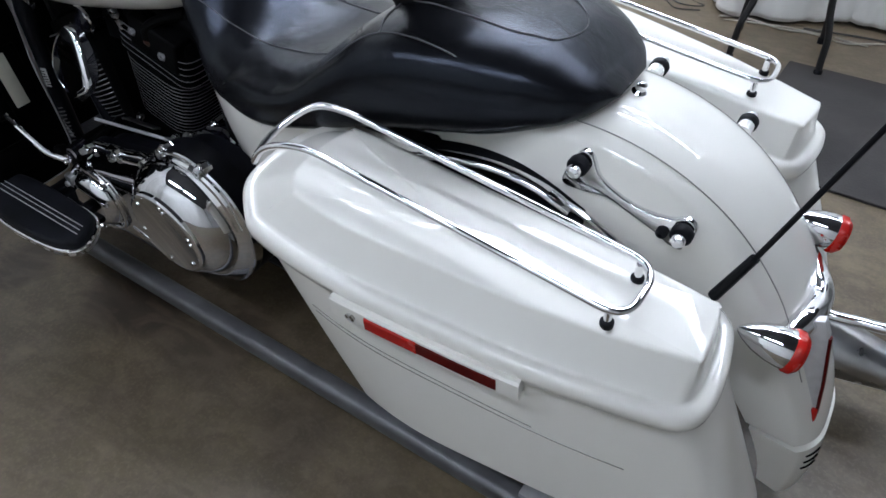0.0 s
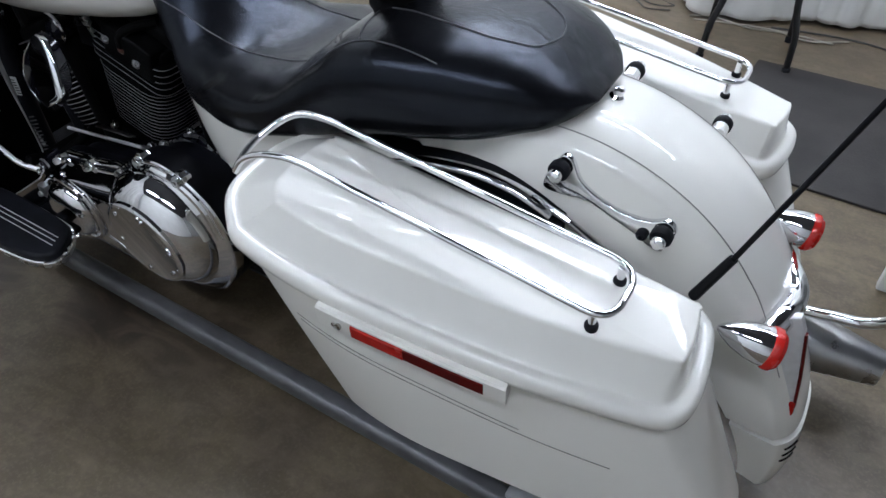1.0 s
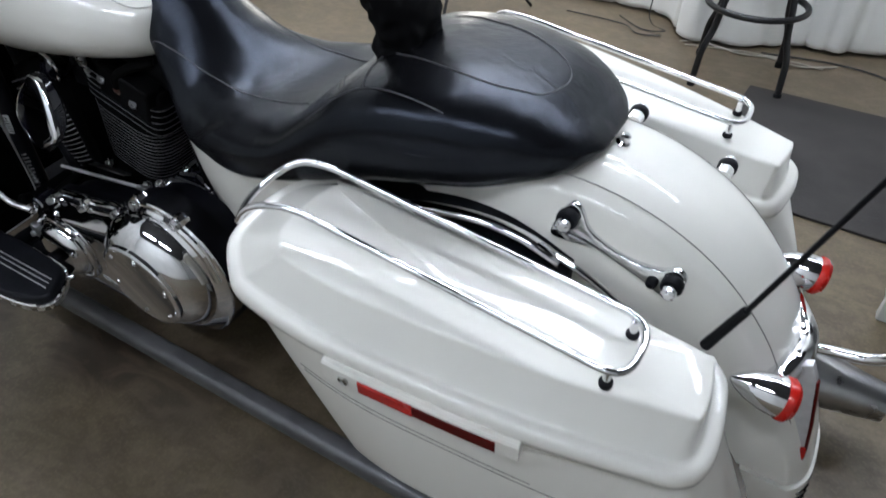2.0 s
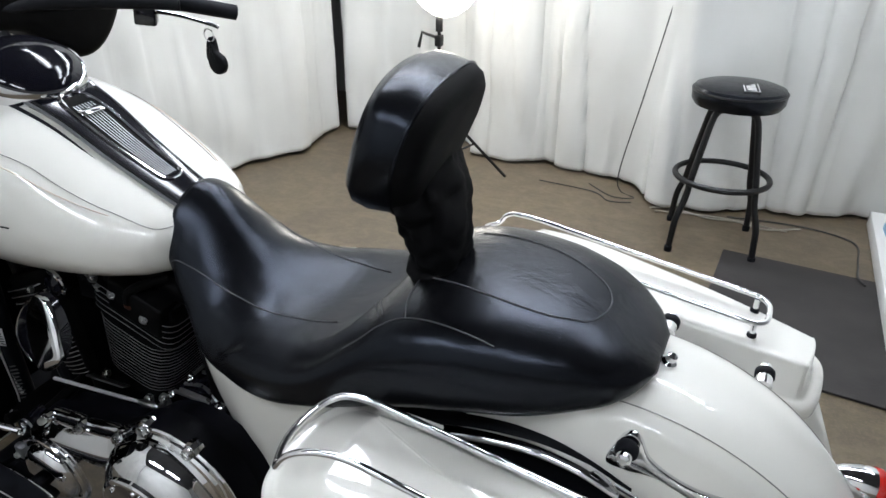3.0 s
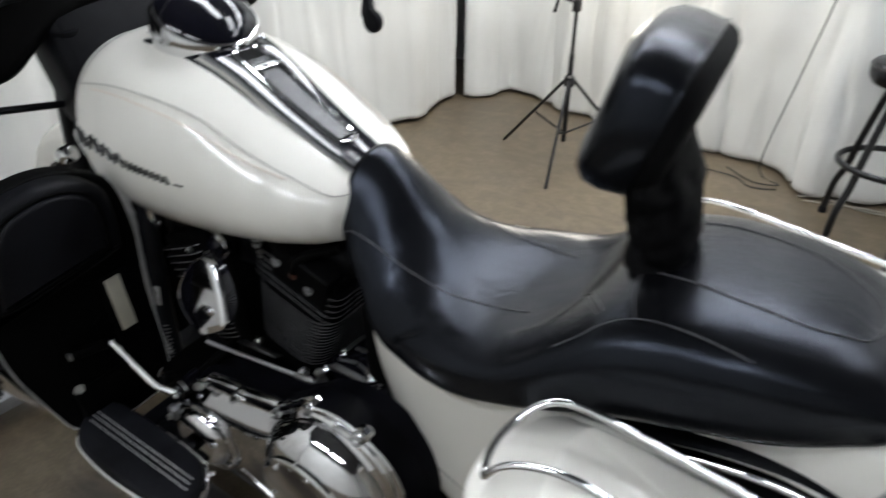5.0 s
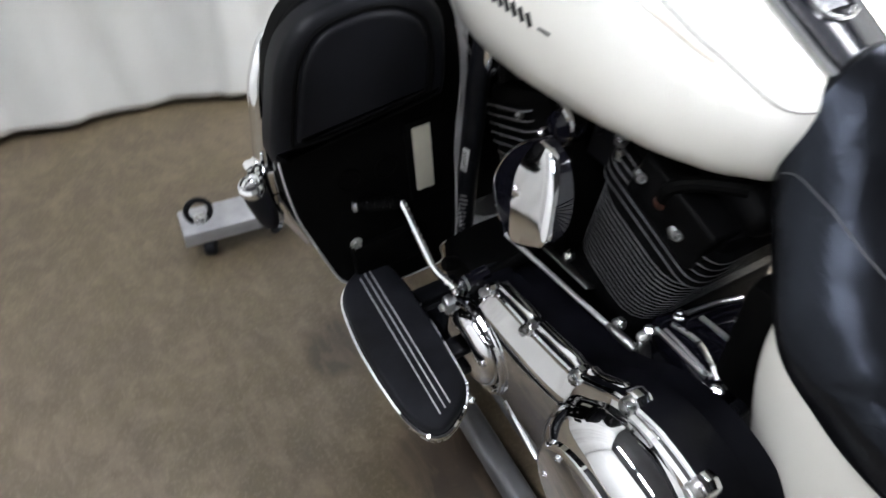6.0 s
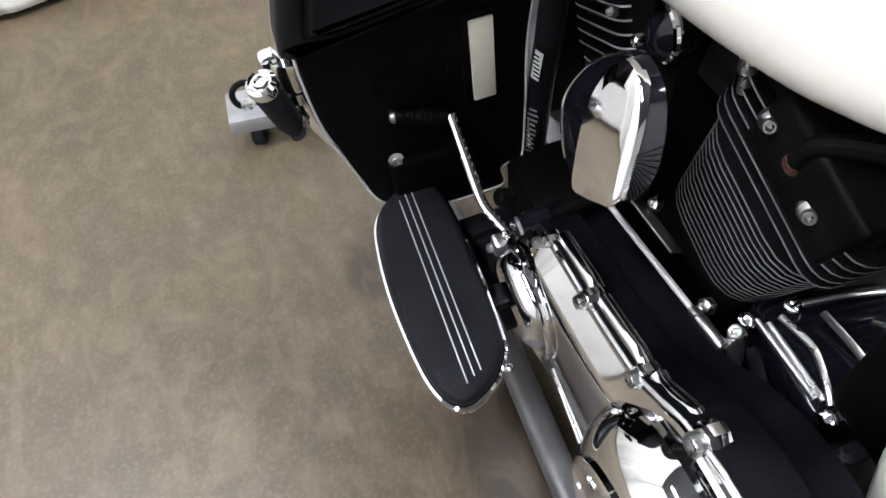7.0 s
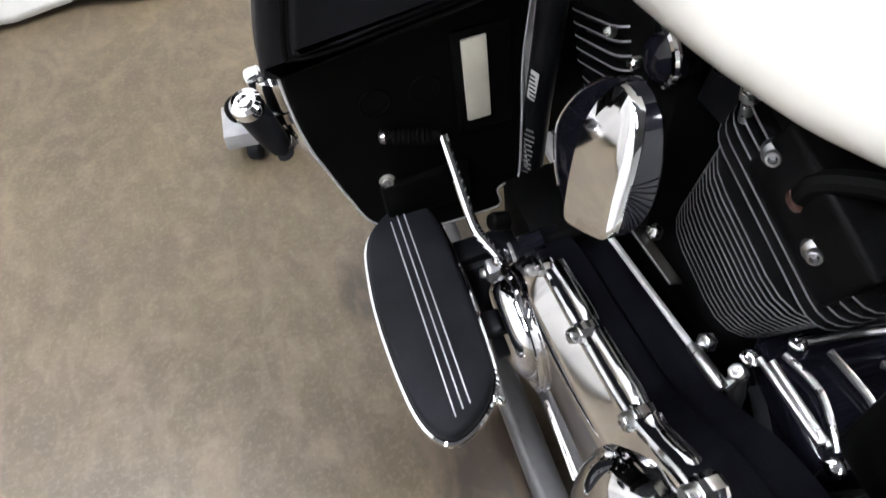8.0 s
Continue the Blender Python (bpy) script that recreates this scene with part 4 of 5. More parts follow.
# badge: plain slanted bars
for k in range(12):
    x = -1.305 + 0.0142 * k
    a, h = 0.135 - 0.0045 * k, 0.052 - 0.0022 * k
    lean = (0.010, -0.004, 0.007)[k % 3]
    p0, p1 = tank_at(x + lean, a - h * 1.5), tank_at(x - lean, a + h * 1.5)
    part("badge_bar", tube([p0, (p0 + p1) / 2 + Vector((0, -0.0005, 0)), p1], 0.0036, 6, flat=0.35), BADGE, tank)
    if k % 2:
        p0, p1 = tank_at(x - 0.010, a + h * 0.5), tank_at(x + 0.010, a + h * 0.3)
        part("badge_bar", tube([p0, p1], 0.0026, 6, flat=0.35), BADGE, tank)
for k in range(8):
    x = -1.130 + 0.0132 * k
    a = 0.075 + 0.0025 * k
    p0, p1 = tank_at(x + 0.004, a - 0.030), tank_at(x - 0.004, a + 0.030)
    part("badge_bar", tube([p0, p1], 0.0042, 6, flat=0.35), BADGE, tank)
part("badge_bar", tube([tank_at(-1.022, 0.085), tank_at(-1.004, 0.10)], 0.0028, 6, flat=0.35), BADGE, tank)

# console down the middle of the tank
con, trim_l, trim_r = [], [], []
for x in np.linspace(-1.20, -0.752, 50):
    u = (x + 1.20) / 0.448
    w = 0.072 - 0.037 * u
    off = -0.002 - 0.010 * u
    z = tank_t(x) + 0.012 - 0.004 * u
    con.append([(x, off + k * w, z + h) for k, h in ((-1, -0.022), (-1, -0.006), (-0.93, 0), (-0.4, 0.003), (0.4, 0.003), (0.93, 0), (1, -0.006), (1, -0.022))])
    trim_l.append((x, off - w - 0.003, z - 0.006))
    trim_r.append((x, off + w + 0.003, z - 0.006))
console = part("tank_console", loft(con), GLOSSBLACK, bike, "gloss black tank console with a chrome insert")
part("console_trim", tube(trim_l, 0.0030, 8), DULL, console)
part("console_trim", tube(trim_r, 0.0040, 8), CHROME, console)
part("trim_gasket", tube([(p[0], p[1] - 0.010, p[2] - 0.012) for p in trim_l], 0.004, 8), RUBBER, console)


def con_z(x):
    return tank_t(x) + 0.012 - 0.004 * (x + 1.20) / 0.448 + 0.003


ins = smooth_outline([(-1.055, 0), (-1.048, 0.020), (-1.03, 0.028), (-0.98, 0.030), (-0.88, 0.024), (-0.835, 0.020), (-0.825, 0.010), (-0.823, 0), (-0.825, -0.010), (-0.835, -0.020), (-0.88, -0.024), (-0.98, -0.030), (-1.03, -0.028), (-1.048, -0.020)], 5)
part("console_insert", tube([(x, y - 0.008, con_z(x) + 0.001) for x, y in ins], 0.0032, 8, True), CHROME, console, "chrome insert frame")
for k in range(-3, 4):
    part("insert_rib", tube([(x, -0.008 + 0.0060 * k * (1 - 0.3 * (x + 1.02) / 0.18), con_z(x) + 0.0005) for x in np.linspace(-1.02, -0.835, 14)], 0.0009, 6), DULL, console)
strip = np.linspace(-1.045, -0.832, 24)
half = curve([-1.045, -1.02, -0.98, -0.88, -0.832], [0.016, 0.025, 0.027, 0.021, 0.013])
part("insert_floor", loft([[(x, -0.008 + k * half(x), con_z(x) + h) for k, h in ((-1, -0.002), (-1, 0.0004), (1, 0.0004), (1, -0.002))] for x in strip]), DEEP, console)
part("insert_badge", box((0.018, 0.045, 0.004), pose(-1.0, -0.008, con_z(-1.0) + 0.002, 0, 15, 0), 0.0015), CHROME, console, "chrome badge bar")
part("console_gauge", lathe([(0.088, -0.045), (0.091, -0.010), (0.091, 0.0), (0.087, 0.008), (0.083, 0.010)], (-1.132, -0.008, 0.970), (0.50, -0.04, 1), 48), CHROME, console, "domed chrome gauge on the tank")
part("gauge_dome", lathe([(0.084, 0.009), (0.077, 0.016), (0.060, 0.025), (0.033, 0.031), (0.001, 0.033)], (-1.132, -0.008, 0.970), (0.50, -0.04, 1), 48), GLOSSBLACK, console, "dark glassy dome")

# the body parts sit a touch less leaned than the engine's covers
TRUE_UP = pose(0, -0.010, 0) @ Matrix.Translation((0, 0, 0.65)) @ pose(0, 0, 0, -1.6) @ Matrix.Translation((0, 0, -0.65))
for o in list(bike.children):
    if o.name.split(".")[0] in ("seat", "seat_seam", "backrest", "rear_fender", "fender_tip", "fender_seam", "fuel_tank", "tank_console", "tip_bar"):
        o.matrix_basis = TRUE_UP @ o.matrix_basis

# ---- engine and running gear of the near side ----
part("crankcase", box((0.25, 0.28, 0.24), pose(-0.99, 0, 0.27), 0.03, 3), ENGINE, bike, "black crankcase")
# unseen box added under the engine to shade the floor
part("unseen_shade_box", box((0.85, 0.30, 0.06), pose(-0.75, 0.0, 0.125), 0.02, 3), DEEP, bike)
part("gearbox", box((0.44, 0.30, 0.10), pose(-0.66, 0.0, 0.205), 0.03, 3), ENGINE, bike, "black gearbox")


def cylinder(base, lean, name, rows=12, plate=True, slim=1.0):
    """A finned cylinder with head and rocker cover; lean in degrees to the rear."""
    m = pose(base[0], 0, base[1], 0, lean, 0)
    core = part(name, join(moved(lathe([(0.062, -0.06), (0.062, 0.21)], n=24), m), moved(box((0.178, 0.268, 0.092), pose(0, 0, 0.228), 0.02), m)), ENGINE, bike, "black finned cylinder with bright fin edges")

    def fin(z, hx, hy, r, cut=0.0, t=0.0026):
        out = [(p.x, p.y) for p in bent([(-hx, -hy, 0), (hx * slim, -hy, 0), (hx * slim, hy, 0), (-hx, hy, 0)], r, 5, True)]
        n = len(out)
        V = [m @ Vector((x, y, z)) for x, y in out] + [m @ Vector((x, y, z + t)) for x, y in out]
        V += [m @ Vector((x * 0.985, y * 0.985, z - 0.0008)) for x, y in out] + [m @ Vector((x * 0.985, y * 0.985, z + t + 0.0008)) for x, y in out]
        F = [[i, (i + 1) % n, n + (i + 1) % n, n + i] for i in range(n)]
        F += [[2 * n + i, 2 * n + (i + 1) % n, (i + 1) % n, i] for i in range(n)] + [[n + i, n + (i + 1) % n, 3 * n + (i + 1) % n, 3 * n + i] for i in range(n)]
        F += [list(range(2 * n, 3 * n))[::-1], list(range(3 * n, 4 * n))]
        me = part("fin", (V, F), ENGINE, core, mats=[ENGINE, EDGE])
        for p in me.data.polygons[:n]:
            p.material_index = 1
        return me

    for k in range(rows):
        grow = k / rows
        fin(0.030 + 0.0104 * k, 0.082 + 0.012 * grow, 0.146 + 0.006 * grow, 0.055)
    for k in range(5):
        fin(0.030 + 0.0104 * rows + 0.004 + 0.0155 * k, 0.098, 0.146, 0.03)
    part("rocker_cover", moved(join(box((0.19, 0.22, 0.05), pose(0, 0, 0.285), 0.02, 3), box((0.15, 0.16, 0.04), pose(0, 0, 0.315), 0.018, 3)), m), ENGINE, core, "black rocker cover")
    if plate:
        part("head_plate", moved(box((0.125, 0.05, 0.072), pose(0.016, -0.124, 0.241), 0.006, 3), m), ENGINE, core)
    return core


rear_cyl = cylinder((-0.948, 0.385), 19.0, "rear_cylinder", 14)
front_cyl = cylinder((-1.095, 0.33), -22.5, "front_cylinder", 14, False, 0.5)
for x, y, z in ((-0.834, -0.151, 0.592), (-0.902, -0.151, 0.626)):
    part("head_bolt", lathe([(0.0110, -0.008), (0.0100, 0.000), (0.0060, 0.004), (0.0060, 0.0095), (0.0052, 0.0105), (0.0036, 0.0105), (0.0032, 0.004), (0.001, 0.004)], (x, y + 0.004, z), (0.62, -0.66, 0.30), 16), DULL, rear_cyl, "bright socket head bolt")
part("plug_lead", tube(spline([(-0.80, -0.10, 0.66), (-0.835, -0.13, 0.655), (-0.858, -0.145, 0.640), (-0.866, -0.145, 0.618)], 8), 0.009, 10), DEEP, rear_cyl, "black plug lead")
part("plug_boot", lathe([(0.0105, 0), (0.012, 0.006), (0.010, 0.012)], (-0.868, -0.140, 0.607), (0.1, -0.3, 0.9), 14), COPPER, rear_cyl, "rust brown plug boot")
part("tank_mount", lathe([(0.0055, 0), (0.0055, 0.026), (0.008, 0.028), (0.008, 0.090)], (-0.949, -0.140, 0.618), (0.12, -0.2, 1), 14), STEEL, bike)
part("frame_backbone", tube([(-1.33, 0, 0.80), (-1.0, 0, 0.70), (-0.6, 0, 0.64)], 0.03, 12), BLACK, bike)
part("frame_tube", tube(spline([(-1.33, -0.06, 0.82), (-1.27, -0.10, 0.62), (-1.20, -0.13, 0.35), (-1.12, -0.15, 0.20), (-0.9, -0.16, 0.16), (-0.5, -0.16, 0.16), (-0.38, -0.16, 0.3), (-0.34, -0.155, 0.56)], 8), 0.016, 10), BLACK, bike)
part("frame_tube", tube(spline([(-1.33, 0.06, 0.82), (-1.27, 0.10, 0.62), (-1.20, 0.13, 0.35), (-1.12, 0.15, 0.20), (-0.9, 0.16, 0.16), (-0.5, 0.16, 0.16), (-0.38, 0.16, 0.3), (-0.34, 0.155, 0.56)], 8), 0.016, 10), BLACK, bike)
part("under_seat_tray", box((0.5, 0.26, 0.18), pose(-0.5, 0, 0.50), 0.02), DEEP, bike)

# shock tube with a printed label beside the front cylinder
down = part("down_tube", tube([(-1.262, -0.200, 0.20), (-1.228, -0.200, 0.42), (-1.195, -0.195, 0.62), (-1.19, -0.17, 0.74)], 0.017, 14), BLACK, bike, "black down tube with a pale printed label")
for k in range(16):
    u = k / 15
    c = Vector((-1.256 + 0.032 * u, -0.2, 0.235 + 0.16 * u))
    part("label_bar", box((0.018 if k % 3 else 0.012, 0.001, 0.0028), Matrix.Translation(c + Vector((0.010, -0.0162, 0))) @ pose(0, 0, 0, 0, -9, 28), 0), LABELGREY, down)
part("sticker", box((0.012, 0.001, 0.045), Matrix.Translation((-1.206, -0.2155, 0.475)) @ pose(0, 0, 0, 0, 9, 28), 0), PAPER, down, "pale barcode sticker")
for k in range(6):
    part("sticker_bar", box((0.009, 0.001, 0.002), Matrix.Translation((-1.206, -0.2163, 0.458 + 0.0065 * k)) @ pose(0, 0, 0, 0, 9, 28), 0), DEEP, down)

# chrome primary cover
def chamfered(outline, m, steps):
    """A plate with a plane outline, drawn in and raised step by step."""
    P = [Vector(p) for p in outline]
    n = len(P)
    area = sum(P[i].x * P[(i + 1) % n].y - P[(i + 1) % n].x * P[i].y for i in range(n))
    nrm = []
    for i in range(n):
        d = (P[(i + 2) % n] - P[i - 2]).normalized()
        nrm.append(Vector((d.y, -d.x)) * (1 if area > 0 else -1))
    return loft([[m @ Vector((*(p - q * ins), h)) for p, q in zip(P, nrm)] for ins, h in steps])


prim = smooth_outline([(-1.045, 0.385), (-1.00, 0.400), (-0.92, 0.412), (-0.83, 0.432), (-0.785, 0.459), (-0.745, 0.489), (-0.685, 0.508), (-0.625, 0.499), (-0.575, 0.462), (-0.549, 0.398), (-0.553, 0.32), (-0.59, 0.245), (-0.65, 0.195), (-0.76, 0.165), (-0.90, 0.155), (-1.03, 0.165), (-1.095, 0.20), (-1.12, 0.26), (-1.11, 0.32), (-1.085, 0.36)], 6)
primary = part("primary_cover", chamfered(prim, LEFT(-0.258), [(0, 0), (0, 0.020), (0.002, 0.0225), (0.006, 0.0235), (0.008, 0.0250), (0.028, 0.0425), (0.032, 0.0455), (0.038, 0.0475), (0.046, 0.0485)]), CHROME, bike, "polished chrome primary cover with a domed clutch cover", 28)
# black plate over the chrome flange's top, for its dark reflection
part("dark_flange_plate", slab([(x, z + 0.0015 if z > 0.3 else z) for x, z in prim], LEFT(-0.232), 0.045, 0.002), CASE, bike)
part("inner_primary", slab([(x, z - 0.018 if z > 0.3 else z) for x, z in prim], LEFT(-0.188), 0.045, 0.006), CASE, bike, "satin black inner primary case")
# dome with a flat polished face
part("clutch_dome", lathe([(0.124, 0), (0.122, 0.012), (0.114, 0.027), (0.104, 0.038), (0.096, 0.044), (0.091, 0.047), (0.090, 0.053), (0.087, 0.056), (0.083, 0.057), (0.080, 0.0555), (0.001, 0.055)], (-0.690, -0.300, 0.370), (0, -1, 0.0), 64), CHROME, primary, "stepped chrome clutch dome with a mirror face")
for a in range(0, 360, 60):
    part("dome_screw", bolt((-0.690 + 0.072 * math.cos(radians(a + 15)), -0.354, 0.370 + 0.072 * math.sin(radians(a + 15))), (0, -1, 0), 0.0055, 0.004), CHROME, primary)
# ribs and bolts along the upper edge
for (x, y, z), r in (((-1.011, -0.288, 0.396), 0.010), ((-0.915, -0.281, 0.411), 0.012), ((-0.813, -0.276, 0.429), 0.013), ((-0.727, -0.276, 0.489), 0.0155), ((-0.624, -0.280, 0.488), 0.015)):
    boss = part("edge_boss", lathe([(r * 0.9, -0.006), (r, -0.004), (r, 0.010), (r * 0.88, 0.014), (r * 0.2, 0.0145)], (x, y + 0.012, z + 0.002), (0, -1, 0.15), 9), CHROME, primary, "fluted chrome bolt boss", 25)
    part("edge_bolt", lathe([(r * 0.70, 0), (r * 0.70, 0.007), (r * 0.58, 0.010), (r * 0.36, 0.010), (r * 0.30, 0.005), (0.0005, 0.005)], (x, y - 0.002, z + 0.003), (0, -1, 0.15), 12), STEEL, boss)
for x0, z0, x1, z1 in ((-1.000, 0.403, -0.927, 0.415), (-0.902, 0.418, -0.827, 0.434), (-0.798, 0.447, -0.742, 0.482)):
    part("flange_ridge", tube([(x0 - 0.006, -0.264, z0 - 0.003), (x0 + 0.008, -0.264, z0), ((x0 + x1) / 2, -0.264, (z0 + z1) / 2 - 0.001), (x1 - 0.008, -0.264, z1 - 0.002), (x1 + 0.006, -0.264, z1 - 0.003)], 0.0095, 16), CHROME, primary, "half-round chrome ridge")
part("upper_rib", tube(spline([(-0.715, -0.281, 0.487), (-0.675, -0.283, 0.494), (-0.624, -0.283, 0.484), (-0.582, -0.283, 0.448), (-0.564, -0.283, 0.385)], 8), 0.009, 10), CHROME, primary)
# front oval dome
part("front_dome", slab(smooth_outline([(-1.095, 0.25), (-1.07, 0.32), (-1.02, 0.352), (-0.965, 0.335), (-0.945, 0.285), (-0.965, 0.235), (-1.03, 0.205), (-1.08, 0.215)], 6), LEFT(-0.298), 0.034, 0.026, 8), CHROME, primary, "oval chrome front dome", 60)
part("dome_rim", tube([(x, -0.310, z) for x, z in smooth_outline([(-1.105, 0.25), (-1.075, 0.33), (-1.02, 0.364), (-0.955, 0.345), (-0.932, 0.285), (-0.955, 0.228), (-1.03, 0.195), (-1.09, 0.205)], 6)], 0.005, 8, True), CHROME, primary)
part("lower_rib", tube([(-0.93, -0.305, 0.235), (-0.84, -0.306, 0.205)], 0.004, 10), CHROME, primary)

# chrome horn cover between the cylinders
horn_rim = [(-1.012, 0.637), (-0.990, 0.648), (-0.960, 0.644), (-0.939, 0.631), (-0.921, 0.611), (-0.911, 0.587), (-0.916, 0.563), (-0.934, 0.540), (-0.974, 0.515), (-1.012, 0.521), (-1.043, 0.539), (-1.059, 0.561), (-1.053, 0.593), (-1.034, 0.620)]
horn_lip = [(-0.984, 0.650), (-0.969, 0.643), (-0.953, 0.624), (-0.936, 0.591), (-0.922, 0.562), (-0.937, 0.548), (-0.964, 0.533), (-0.974, 0.535), (-0.985, 0.551), (-0.996, 0.571), (-1.004, 0.589), (-1.008, 0.609), (-1.005, 0.630), (-0.996, 0.645)]
hc = (-0.975, 0.580)


def radial(outline, n=72):
    """The outline as n points at even angles round its middle."""
    polar = sorted((math.atan2(z - hc[1], x - hc[0]), math.hypot(x - hc[0], z - hc[1])) for x, z in outline)
    ang, rad = [p[0] for p in polar], [p[1] for p in polar]
    return [(hc[0] + r * math.cos(a), hc[1] + r * math.sin(a)) for a in np.linspace(-math.pi, math.pi, n + 1)[:-1] for r in [float(np.interp(a, ang, rad, period=2 * math.pi))]]


rim_s, lip_s = radial(smooth_outline(horn_rim, 8)), radial(smooth_outline(horn_lip, 8))


def horn_ring(line, k, off):
    """The outline on the bowed, back-tilted face of the cover, off behind it."""
    pts = [(hc[0] + (x - hc[0]) * k, hc[1] + (z - hc[1]) * k) for x, z in line]
    return [(x, -0.257 + off + 0.44 * (z - 0.585) + 0.35 * (z - 0.585) ** 2, z) for x, z in pts]


def between(u, y):
    return horn_ring([(a[0] * (1 - u) + b[0] * u, a[1] * (1 - u) + b[1] * u) for a, b in zip(rim_s, lip_s)], 1.0, y)


def wrap(dist, y):
    """Lip line carried outwards and back; the chrome folds over on one side only."""
    pts = []
    for i, (p, q) in enumerate(zip(lip_s, rim_s)):
        d = max(1e-4, math.hypot(q[0] - p[0], q[1] - p[1]))
        side = 0.10 + 0.90 * max(0.0, math.cos(radians(-180 + 5 * i - 28))) ** 0.7
        u = min(0.9, dist * side / d)
        pts.append((p[0] * (1 - u) + q[0] * u, p[1] * (1 - u) + q[1] * u))
    return horn_ring(pts, 1.0, y)


def shell_point(k, u):
    """A point on the side of the shell: k round it, u from the back edge to the face."""
    i, f = int(k) % 72, k - int(k)
    near = between(u, 0.0185 - 0.0135 * u)
    p = Vector(near[i]).lerp(Vector(near[(i + 1) % 72]), f)
    return p + Vector((0.0006, -0.0008, 0))


horn = part("horn_cover", loft([wrap(0.0075, 0.0088), wrap(0.0065, 0.0050), wrap(0.0045, 0.0022), wrap(0.0020, 0.0006), horn_ring(lip_s, 0.985, 0.0), horn_ring(lip_s, 0.75, 0), horn_ring(lip_s, 0.5, 0), horn_ring(lip_s, 0.25, 0), horn_ring(lip_s, 0.02, 0)]), CHROME, bike, "polished chrome horn cover with a mirror face", 30)
part("horn_shell", loft([horn_ring(rim_s, 0.86, 0.026), horn_ring(rim_s, 0.95, 0.0225), between(0, 0.0185), between(0.5, 0.0118), between(0.85, 0.0070), between(0.95, 0.0062)]), GLOSSBLACK, horn, "black shell behind the chrome face", 30)
part("horn_edge", tube([between(0, 0.0185)[i % 72] for i in range(57, 84)], 0.0016, 6), CHROME, horn, "thin chrome edge")
for k in range(11):
    e = 32.0 + 1.05 * k
    part("horn_rib", tube([shell_point(39.5 + (e - 39.5) * (1 - 0.72 * u), u) for u in (0.0, 0.2, 0.4, 0.6, 0.78)], 0.0007, 6), RUBBER, horn)
part("horn_bracket", tube([(-1.05, -0.21, 0.545), (-1.03, -0.215, 0.525)], 0.009, 8), DULL, horn)
part("coil_dome", lathe([(0.023, 0), (0.024, 0.016), (0.021, 0.028), (0.012, 0.034), (0.001, 0.035)], (-1.046, -0.138, 0.612), (0.2, -1, 0.2), 28), GLOSSBLACK, bike, "round dark cap with a chrome edge")
part("coil_edge", tube([(-1.044 + 0.026 * math.cos(a), -0.162, 0.620 + 0.028 * math.sin(a)) for a in np.linspace(-1.0, 1.7, 20)], 0.0045, 8), CHROME, bike)
part("head_bolt", bolt((-1.152, -0.150, 0.566), (0.3, -0.8, 0.5), 0.006, 0.012), STEEL, front_cyl, "bright socket head bolt")
part("coil_bolt", bolt((-1.064, -0.170, 0.598), (0.1, -1, 0.2), 0.007, 0.01), CHROME, bike)

# linkage rod
rod = part("linkage_rod", tube([(-1.10, -0.203, 0.396), (-0.862, -0.188, 0.416)], 0.0036, 10), PALEMETAL, bike, "thin satin silver shift rod")
part("rod_end", lathe([(0.004, -0.004), (0.0055, 0), (0.0055, 0.006), (0.0042, 0.007), (0.0062, 0.008), (0.0068, 0.012), (0.0068, 0.044), (0.0055, 0.047), (0.002, 0.047)], (-0.864, -0.1882, 0.4158), (1, 0.07, 0.08), 16), SATIN, rod, "bright threaded rod end")
part("rod_bracket", join(tube([(-0.828, -0.164, 0.421), (-0.812, -0.170, 0.400), (-0.800, -0.180, 0.370)], 0.0085, 10, flat=0.6), tube([(-0.818, -0.182, 0.414), (-0.824, -0.165, 0.420)], 0.006, 10)), DULL, rod)
part("fork_bolt", lathe([(0.0085, 0), (0.0085, 0.010), (0.0065, 0.012), (0.004, 0.012), (0.0035, 0.007), (0.0005, 0.007)], (-0.824, -0.164, 0.419), (-0.1, -0.5, 0.85), 12), STEEL, rod)
part("coil_bracket", join(box((0.05, 0.006, 0.07), pose(-0.985, -0.130, 0.615, 0, 10, 10), 0.003), bolt((-0.995, -0.134, 0.632), (0, -1, 0.2), 0.007)), BLACK, bike)
# black box added to cover the bright floor below the fairing
part("front_filler", box((0.12, 0.33, 0.17), pose(-1.18, -0.085, 0.215), 0.012), DEEP, bike)
part("case_bolt", bolt((-0.87, -0.164, 0.400), (0, -0.8, 0.6), 0.010, 0.012, 6), STEEL, bike)
part("case_bolt", bolt((-1.01, -0.147, 0.398), (0, -0.8, 0.6), 0.010, 0.010, 6), STEEL, bike)
part("slotted_plate", box((0.10, 0.004, 0.02), Matrix.Translation((-0.992, -0.163, 0.398)) @ pose(0, 0, 0, 60, 0, 4), 0.002), DULL, bike)

